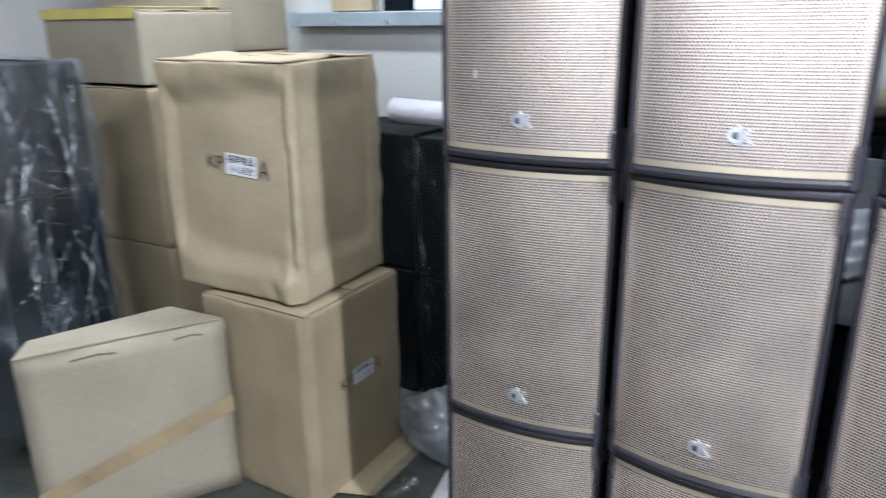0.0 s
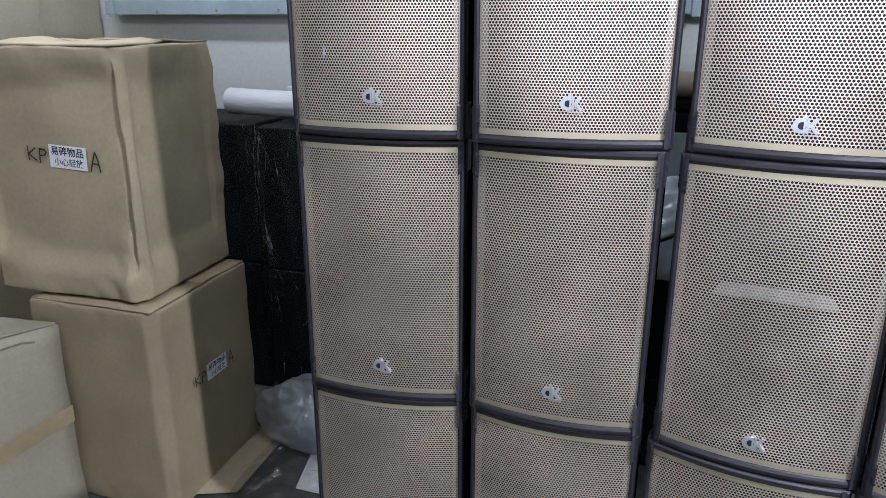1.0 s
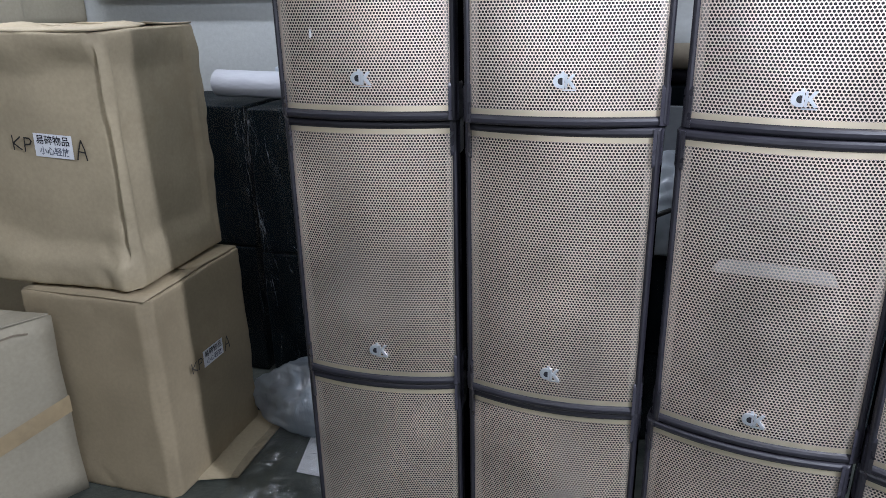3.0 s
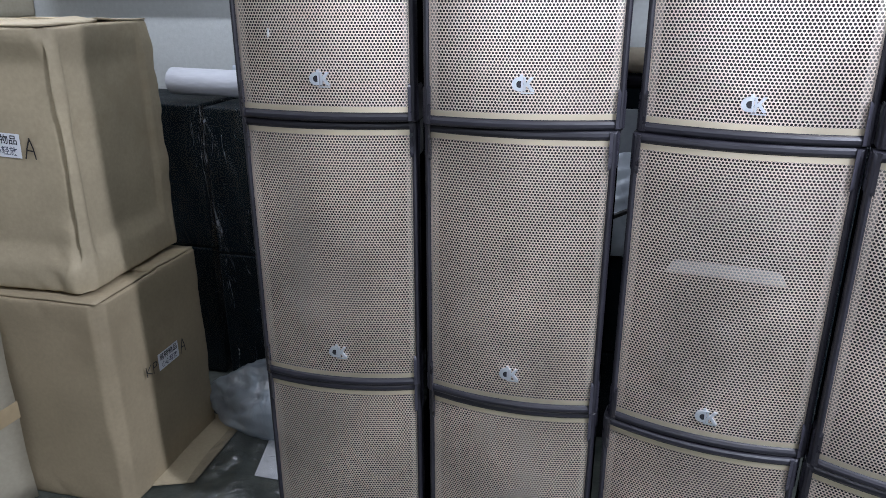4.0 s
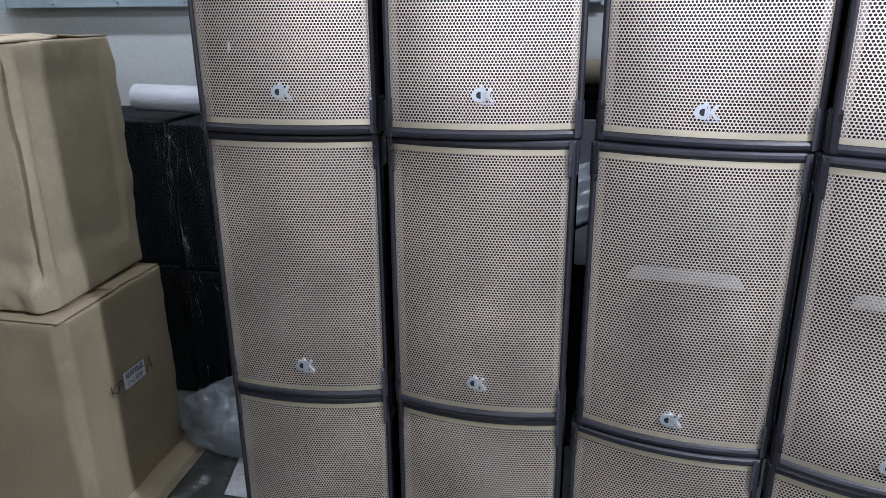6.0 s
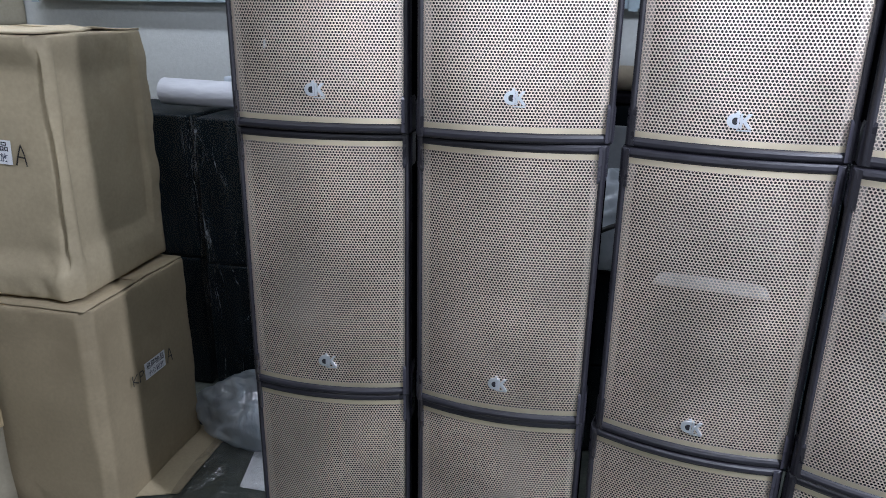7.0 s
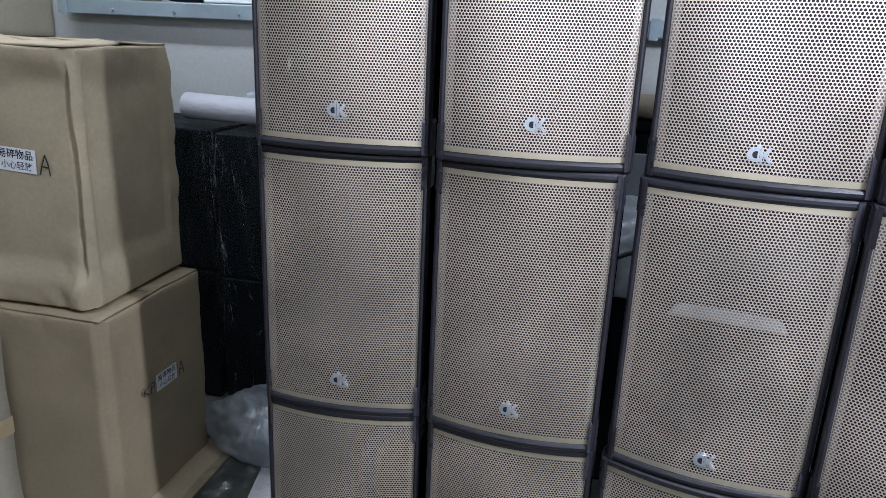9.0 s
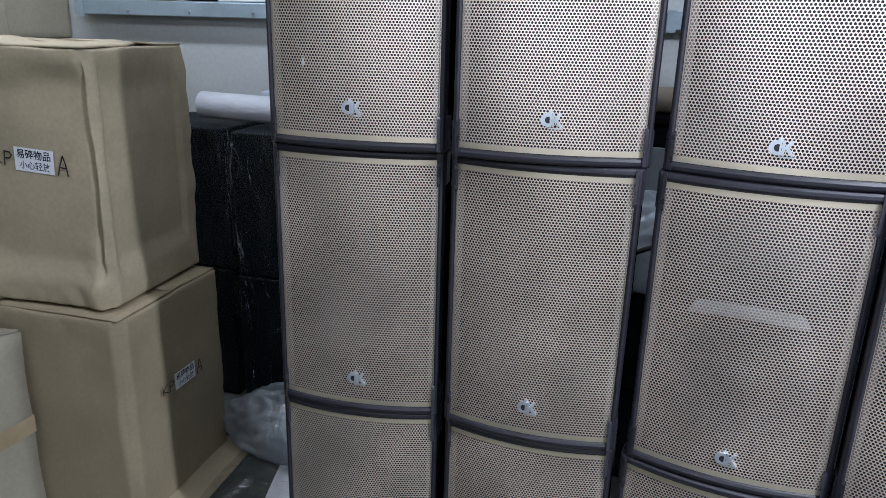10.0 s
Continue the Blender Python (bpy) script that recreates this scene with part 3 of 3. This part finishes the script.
P_LINES = [[(-0.012, -0.020), (-0.010, 0.018), (0.006, 0.017), (0.012, 0.010), (0.006, 0.001), (-0.011, -0.001)]]
A_LINES = [[(-0.017, -0.026), (-0.010, 0.0), (0.000, 0.027), (0.008, 0.004), (0.013, -0.026)], [(-0.008, -0.004), (0.009, -0.006)]]


def sticker(box, place, turn, tilt, size):
    """The printed paper label and the hand-written marks beside it, on a carton's side."""
    at = Matrix.Translation(place) @ pose(0, 0, 0, 0, 0, turn) @ pose(0, 0, 0, 0, tilt, 0) @ Matrix.Diagonal((size, 1, size, 1))
    lab = part("label", box_bm(-0.061, 0.061, -0.0006, 0.0, -0.032, 0.032), PAPER, box, "white printed paper label", False, at)
    part("print_line", TEXT_TOP, None, lab, "", False, Matrix.Translation((0, -0.0012, 0.0135)))
    part("print_line", TEXT_LOW, None, lab, "", False, Matrix.Translation((0.002, -0.0012, -0.016)))
    for lines, dx, dz in ((K_LINES, -0.118, 0.0), (P_LINES, -0.082, -0.002), (A_LINES, 0.090, -0.004)):
        part("marker_stroke", strokes_bm(lines, 0.0042), MARKER, box, "black marker handwriting", False, at @ Matrix.Translation((dx, -0.001, dz)))


K2 = carton(pose(-0.780, 0.355, 0, 0, 0, 0.5), 0.418, 0.474, 0.665, 3, "brown cardboard carton on the floor under another, with a small label", KRAFT_BROWN, crush=0.012, sunk=0.003, cut=0.03)
sticker(K2, skin_points(0.418, 0.474, 0.653, 3, "right", 0.009, 0.380, 0.012, 0.003, 0.010), 90, 0, 0.85)
K1 = carton(pose(-0.866, 0.366, 0.669, 0, 0, 2), 0.49, 0.437, 0.705, 7, "worn brown cardboard carton with a white label, stacked on another", crush=0.018, lift=0.012, sunk=0.034, cut=0.035)
sticker(K1, skin_points(0.49, 0.437, 0.693, 7, "front", 0.038, 0.398, 0.018, 0.034), 0, 3, 1.0)


# ---- low carton with a slanting tape ----
def low_carton():
    """A narrow carton standing askew, its footprint skewed to fit the camera's view: its long side faces the aisle."""
    h = 0.60
    outline = [(-1.160, -0.402), (-0.880, 0.098), (-1.100, 0.078), (-1.245, -0.310)]
    mid = Vector((-1.07, -0.12, 0))
    box = thing("cardboard_carton", Matrix.Translation(mid), "pale low cardboard carton with a slanting brown tape, on the floor", "carton", "cardboard cartons")
    pts = [Vector((x, y, 0)) - mid for x, y in outline]
    bm = prism_bm([(p.x, p.y) for p in pts], 0, h - 0.006)
    bmesh.ops.subdivide_edges(bm, edges=list(bm.edges), cuts=9, use_grid_fill=True)
    for v in bm.verts:
        wob = noise.noise_vector(v.co * 5 + Vector((4, 2, 8)))
        v.co += Vector((wob.x, wob.y, wob.z * (v.co.z > 0.3))) * 0.006
    part("body", bm, KRAFT_PALE, box, "", True)
    inner = [p * 0.985 for p in pts]
    a, b, c, d = inner
    for quad, seed in (((a, b, (b + c) / 2 - (b - a) * 0.004, (a + d) / 2), 1), (((a + d) / 2, (b + c) / 2, c, d), 2)):
        bm = prism_bm([(q.x, q.y) for q in quad], h - 0.004, h + 0.001)
        part("flap", bm, KRAFT_PALE, box)
    along = (pts[1] - pts[0])
    out = Vector((along.y, -along.x, 0)).normalized()
    line = []
    for k in range(13):
        s = k / 12
        q = pts[0] + along * s + Vector((0, 0, 0.145 + 0.165 * s))
        q += out * (0.008 + 0.001 * math.sin(9 * s))
        line.append(q)
    part("tape", band_bm(line, 0.055, (0, 0, 1)), TAPE, box, "brown packing tape")
    for s0, s1 in ((0.25, 0.45), (0.74, 0.88)):
        q0, q1 = pts[0] + along * s0, pts[0] + along * s1
        slit = strokes_bm([[(0, 0), ((q1 - q0).length * 0.6, 0.004), ((q1 - q0).length, -0.003)]], 0.006)
        way = math.degrees(math.atan2(along.y, along.x))
        part("torn_edge", slit, SMUDGE, box, "dark torn edge", False, Matrix.Translation(q0 + out * 0.009 + Vector((0, 0, h - 0.035))) @ pose(0, 0, 0, 0, 0, way))
    return box


low_carton()

# ---- cartons further back ----
carton(pose(-1.815, 0.66, 0, 0, 0, 1), 0.52, 0.45, 0.62, 11, "brown cardboard carton at the bottom of a stack", flaps=False)
carton(pose(-1.815, 0.655, 0.622, 0, 0, 2), 0.52, 0.45, 0.622, 13, "brown cardboard carton with a dark slot, in a stack", crush=0.014)
K4 = carton(pose(-1.835, 0.655, 1.25, 0, 0, 1), 0.56, 0.45, 0.27, 17, "pale cardboard carton with yellow tape, on top of a stack", KRAFT_PALE)
part("tape", box_bm(-0.278, 0.272, -0.2385, -0.2365, 0.235, 0.272), TAPE_YELLOW, K4, "yellow packing tape")
part("tape", box_bm(0.15, 0.21, -0.238, 0.2385, 0.2765, 0.2785), TAPE_YELLOW, K4, "yellow packing tape")
carton(pose(-2.02, 1.075, 0, 0, 0, 0), 0.74, 0.44, 0.68, 19, "large brown cardboard carton at the bottom of a stack", flaps=False)
carton(pose(-2.02, 1.075, 0.683, 0, 0, -1), 0.74, 0.44, 0.66, 23, "large brown cardboard carton in the middle of a stack", flaps=False)
carton(pose(-2.02, 1.075, 1.346, 0, 0, 0), 0.74, 0.44, 0.5, 29, "large pale cardboard carton on top of a stack", KRAFT_PALE)


# ---- film-wrapped black cabinets ----
def film_bm(x0, x1, y0, y1, z0, z1, seed, amount, cuts=22):
    """Stretch film round a stack: an open sleeve with folds and creases, drawn in between the units."""
    bm = bmesh.new()
    loop = []
    for (ax, ay), (bx, by) in (((x0, y0), (x1, y0)), ((x1, y0), (x1, y1)), ((x1, y1), (x0, y1)), ((x0, y1), (x0, y0))):
        for k in range(cuts):
            s = k / cuts
            loop.append((ax + (bx - ax) * s, ay + (by - ay) * s))
    cx, cy = (x0 + x1) / 2, (y0 + y1) / 2
    rows = []
    nz = 34
    for j in range(nz + 1):
        z = z0 + (z1 - z0) * j / nz
        row = []
        for x, y in loop:
            n1 = noise.noise(Vector((x * 6 + seed, y * 6, z * 3)))
            n2 = noise.noise(Vector((x * 22, y * 22 + seed, z * 9)))
            off = 0.006 + amount * max(0.0, 0.5 * n1 + 0.5 * n2 + 0.15)
            d = Vector((x - cx, y - cy, 0)).normalized()
            row.append(bm.verts.new((x + d.x * off, y + d.y * off, z + 0.012 * n1 * (j in (0, nz)))))
        rows.append(row)
    k = len(loop)
    for a, b in zip(rows, rows[1:]):
        for i in range(k):
            bm.faces.new((a[i], a[(i + 1) % k], b[(i + 1) % k], b[i]))
    return bm


def wrapped_stack(x0, x1, y0, y1, heights, label, seed, amount=0.012, strands=(), film=None, wide=1.0):
    base = Vector(((x0 + x1) / 2, (y0 + y1) / 2, 0))
    st = thing("wrapped_cabinet_stack", Matrix.Translation(base), label, "wrapped cabinets", "film-wrapped stacks")
    hx, hy, z = (x1 - x0) / 2, (y1 - y0) / 2, 0
    rnd = random.Random(seed)
    for n, h in enumerate(heights):
        dx = rnd.uniform(-0.006, 0.006)
        part("black_cabinet", box_bm(-hx + dx, hx + dx, -hy, hy, z + 0.001, z + h - 0.003, 0.009, 3), BLACK, st)
        z += h
    part("stretch_film", film_bm(-hx - 0.002, hx + 0.002, -hy - 0.002, hy + 0.002, 0.02, z + 0.008, seed, amount), film or FILM, st, "clear creased stretch film", True)
    for s, (side, u, za, zb, lean) in enumerate(strands):
        bm = bmesh.new()
        steps = 18
        last = None
        for k in range(steps + 1):
            t = k / steps
            wob = noise.noise(Vector((t * 5, seed, s * 1.7)))
            w = 0.0005 + wide * 0.007 * max(0.0, noise.noise(Vector((t * 14, s * 3.3, seed)))) ** 1.5 * (1 - abs(2 * t - 1) ** 3)
            a, out, z = u + lean * t + 0.010 * wob, 0.013 + 0.005 * wob + amount * 0.75, za + (zb - za) * t
            if side == "front":
                p, q = (-hx + a - w, -hy - out, z), (-hx + a + w, -hy - out - 0.004, z + 0.002)
            else:
                p, q = (hx + out, -hy + a - w, z), (hx + out + 0.004, -hy + a + w, z + 0.002)
            pair = (bm.verts.new(p), bm.verts.new(q))
            if last:
                bm.faces.new((last[0], last[1], pair[1], pair[0]))
            last = pair
        part("pleat_glint", bm, FILM_GLINT, st, "gathered pleat of film, coloured pale for its glint", True)
    return st


# random gathered strips, many of them only painted glints on the film
def glint_pleats(seed, count, side, u0, u1, z0, z1, slant=0.0):
    rnd = random.Random(seed)
    out = []
    for _ in range(count):
        z = rnd.uniform(z0, z1)
        out.append((side, rnd.uniform(u0, u1), z, max(0.05, z - 0.012 - 0.3 * rnd.random() ** 3), rnd.uniform(-0.03 - slant, 0.05 + slant)))
    return out


wrapped_stack(-0.655, 0.02, 0.86, 1.28, (0.535, 0.535), "black cabinets stacked in pairs, wrapped in creased clear film", 5, 0.014,
              [("front", 0.010, 1.07, 0.55, 0.02), ("front", 0.02, 1.06, 0.85, -0.01), ("front", 0.015, 0.75, 0.50, 0.06), ("front", 0.02, 0.58, 0.54, 0.22),
               ("front", 0.06, 0.53, 0.50, 0.2)] + glint_pleats(2, 30, "front", 0.0, 0.26, 0.2, 1.05) + glint_pleats(3, 14, "front", -0.005, 0.03, 0.92, 1.08) + glint_pleats(6, 12, "front", 0.0, 0.05, 0.48, 0.72), None, 1.5)
wrapped_stack(-1.12, -0.70, 0.90, 1.28, (0.535, 0.535), "black cabinets stacked in pairs, wrapped in clear film", 8, 0.010,
              [("front", 0.41, 1.07, 0.85, 0.0), ("front", 0.40, 1.07, 0.95, 0.01)])
wrapped_stack(-2.10, -1.62, -0.16, 0.22, (0.46, 0.46, 0.43), "three black cabinets stacked and wrapped in shiny creased film", 12, 0.045,
              glint_pleats(4, 26, "right", 0.05, 0.36, 0.5, 1.33) + glint_pleats(9, 46, "right", 0.06, 0.32, 0.55, 1.33, 0.09) + glint_pleats(14, 30, "front", 0.1, 0.46, 0.5, 1.33, 0.1) + [("right", 0.10, 0.93, 0.91, 0.26), ("right", 0.05, 0.48, 0.44, 0.3)], FILM_SHEEN, 2.6)
wrapped_stack(0.45, 1.25, 0.80, 1.22, (0.33, 0.33), "low black cabinets wrapped in clear film behind the loudspeakers", 15, 0.010)
# added to fill the gap between the near columns and keep it dark
wrapped_stack(1.36, 2.0, 0.84, 1.28, (0.535, 0.535), "black cabinets wrapped in clear film behind the loudspeakers", 21, 0.012,
              glint_pleats(16, 18, "front", 0.1, 0.34, 0.3, 1.02), None, 1.2)


# ---- rolls, sack and cable behind the loudspeakers ----
def roll(name, m, length, radius, core, mat, label, category):
    """A roll lying along x: the wound body, with a hollow core showing at its ends."""
    ob = thing(name, m, label, category)
    bm = bmesh.new()
    n = 28
    rings = []
    for x, r in ((-length / 2 + 0.01, core), (-length / 2, core + 0.002), (-length / 2, radius - 0.004), (-length / 2 + 0.004, radius), (-length * 0.2, radius * 0.985),
                 (length * 0.15, radius * 1.01), (length / 2 - 0.004, radius), (length / 2, radius - 0.004), (length / 2, core + 0.002), (length / 2 - 0.01, core)):
        rings.append([bm.verts.new((x, r * math.cos(a) * (1 + 0.012 * math.sin(3 * a)), r * math.sin(a))) for a in (2 * math.pi * k / n for k in range(n))])
    for a, b in zip(rings, rings[1:]):
        for i in range(n):
            bm.faces.new((a[i], a[(i + 1) % n], b[(i + 1) % n], b[i]))
    bmesh.ops.recalc_face_normals(bm, faces=bm.faces)
    part("wound_sheet", bm, mat, ob, "", True)
    part("core", rod_bm([(-length / 2 + 0.006, 0, 0), (length / 2 - 0.006, 0, 0)], core + 0.001, 16), TUBE_BOARD, ob, "cardboard core", True)
    return ob


roll("foam_roll", pose(-0.50, 1.02, 1.070 + 0.056, 0, 1.2, 0), 0.72, 0.049, 0.018, FOAM, "white foam sheet roll lying on the wrapped black cabinets", "roll")
tagged(part("grey_strip", box_bm(-0.66, -0.54, 1.10, 1.18, 1.078, 1.185, 0.006), SACK), "small grey board block behind the foam roll", "block")


def dark_block():
    ob = thing("black_case", pose(0.86, 1.06, 0.66), "black case standing behind the grey sack", "case")
    part("shell", box_bm(-0.26, 0.26, -0.09, 0.12, 0.002, 0.500, 0.012, 3), BLACK, ob)
    part("lid", box_bm(-0.265, 0.265, -0.095, 0.125, 0.502, 0.530, 0.008, 2), BODY, ob)


dark_block()
tagged(part("grey_board", box_bm(0.62, 1.10, 0.950, 0.964, 0.668, 1.095, 0.003), BOARD_GREY), "grey board standing upright against a black case", "board")
roll("cardboard_tube", pose(0.84, 1.05, 1.192 + 0.042, 0, 0, 4), 0.5, 0.040, 0.030, TUBE_BOARD, "tan cardboard tube lying on a black case", "tube")


def lump_bm(rx, ry, h, seed, rough, cuts=5):
    bm = bmesh.new()
    bmesh.ops.create_icosphere(bm, subdivisions=cuts, radius=1)
    for v in bm.verts:
        c = v.co.copy()
        n1 = noise.noise(c * 1.7 + Vector((seed, 0, 0)))
        n2 = noise.noise(c * 5 + Vector((0, seed, 0)))
        n3 = abs(noise.noise(c * 10 + Vector((0, 0, seed))))
        r = 1 + rough * (0.6 * n1 + 0.3 * n2 - 0.22 * n3)
        v.co = Vector((c.x * rx * r, c.y * ry * r, max(0.0, (c.z * 0.62 + 0.38) * h * r)))
    return bm


tagged(part("plastic_sack", lump_bm(0.19, 0.085, 0.30, 6, 0.22), SACK, None, "", True, Matrix.Translation((0.79, 0.86, 0.667))),
       "grey plastic sack resting on the wrapped cabinets", "sack")
tagged(part("cable", rod_bm([(0.60 + 0.03 * k, 0.745 + 0.004 * math.sin(k), 0.690 + 0.018 * k + 0.03 * math.sin(k * 0.35)) for k in range(12)], 0.008, 8), CABLE, None, "", True),
       "black rubber cable hanging behind the loudspeakers", "cable")
tagged(part("plastic_bag", lump_bm(0.25, 0.15, 0.225, 11, 0.24), BAG, None, "", True, Matrix.Translation((-0.335, 0.64, 0.002))),
       "crumpled clear plastic bag on the floor beside a carton", "plastic bag")


# ---- litter on the floor ----
def sheet_bm(outline, thick, wave, seed):
    bm = prism_bm(outline, 0.002, 0.002 + thick)
    bmesh.ops.subdivide_edges(bm, edges=[e for e in bm.edges if e.calc_length() > 0.03], cuts=5, use_grid_fill=True)
    for v in bm.verts:
        v.co.z += wave * (0.5 + 0.5 * noise.noise(v.co * 9 + Vector((seed, 0, 0))))
    return bm


tagged(part("cardboard_sheet", sheet_bm([(-0.60, 0.20), (-0.45, 0.26), (-0.46, 0.585), (-0.60, 0.62)], 0.004, 0.006, 2), KRAFT), "flat torn cardboard sheet on the floor under the cartons", "cardboard sheet")
tagged(part("paper_sheet", sheet_bm([(-0.285, 0.335), (-0.12, 0.33), (-0.14, 0.56), (-0.345, 0.60)], 0.001, 0.004, 5), PAPER), "white paper sheet lying on the floor by the loudspeakers", "paper")


def crumple_bm(w, d, h, seed):
    bm = bmesh.new()
    bmesh.ops.create_grid(bm, x_segments=46, y_segments=46, size=0.5)
    for v in bm.verts:
        p = Vector((v.co.x * w, v.co.y * d, 0))
        e = 1 - max(abs(v.co.x), abs(v.co.y)) * 2
        n1 = abs(noise.noise(p * 7 + Vector((seed, 0, 0)))) + 0.6 * abs(noise.noise(p * 17 + Vector((0, seed, 0))))
        p += noise.noise_vector(p * 4 + Vector((seed, 2, 0))) * 0.05
        p.z = 0.004 + h * n1 * min(1, e * 4)
        v.co = p
    return bm


FLOOR_FILM = film_material("dirty_floor_film", (0.065, 0.08, 0.075), 0.88, 0.28, 12.0, 0.5)
tagged(part("plastic_sheet", crumple_bm(0.46, 0.62, 0.03, 4), FLOOR_FILM, None, "", True, Matrix.Translation((-0.25, 0.30, 0.006))),
       "dirty crumpled clear plastic sheet lying on the floor", "plastic sheet")


# ---- wall shelf ----
def wall_shelf():
    sh = thing("wall_shelf", pose(0, Y1, 1.445), "blue-grey steel shelf with bolted front beam on the wall", "shelf")
    x0, x1 = -1.56, 2.2
    part("beam", box_bm(x0, x1, -0.08, -0.065, 0.0, 0.056, 0.003), STEEL, sh, "blue-grey steel front beam")
    part("beam_lip", box_bm(x0, x1, -0.064, -0.05, 0.0, 0.004), STEEL, sh)
    part("board", box_bm(x0, x1, -0.063, -0.002, 0.044, 0.058), STEEL, sh)
    for x in (x0 + 0.02, -0.15, 0.78, 1.9):
        part("bracket", plate_bm([(0, 0.0), (0.03, 0.0), (0.03, 0.07), (0, 0.07)], -0.087, -0.0815, None), STEEL, sh, "", False, Matrix.Translation((x, 0, -0.008)))
        part("bracket_arm", box_bm(x, x + 0.03, -0.06, -0.003, 0.005, 0.043, 0.002), STEEL, sh)
    for x in (-1.30, -1.02, -0.74, -0.46, 0.4, 0.86, 1.5):
        part("bolt", rod_bm([(x, -0.088, 0.018), (x, -0.0795, 0.018)], 0.006, 8), STEEL_BOLT, sh)
    return sh


wall_shelf()
S = Y1 - 0.065
Z = 1.445 + 0.0595


def shelf_box(x0, x1, y0, y1, h, mat, name, label):
    ob = thing(name, pose((x0 + x1) / 2, (y0 + y1) / 2, Z), label, "box")
    a, b = (x1 - x0) / 2, (y1 - y0) / 2
    part("body", box_bm(-a, a, -b, b, 0.001, h * 0.8, 0.004), mat, ob)
    part("lid", box_bm(-a - 0.002, a + 0.002, -b - 0.002, b + 0.002, h * 0.8 + 0.001, h, 0.004), mat, ob)


shelf_box(-0.90, -0.42, S + 0.005, S + 0.06, 0.22, WHITE_BOX, "white_box", "plain white cardboard box on the wall shelf")
shelf_box(-1.06, -0.935, S + 0.01, S + 0.06, 0.18, BLACK, "black_box", "small black box on the wall shelf")
shelf_box(-1.33, -1.12, S + 0.01, S + 0.06, 0.12, KRAFT, "brown_box", "small brown cardboard box on the wall shelf")
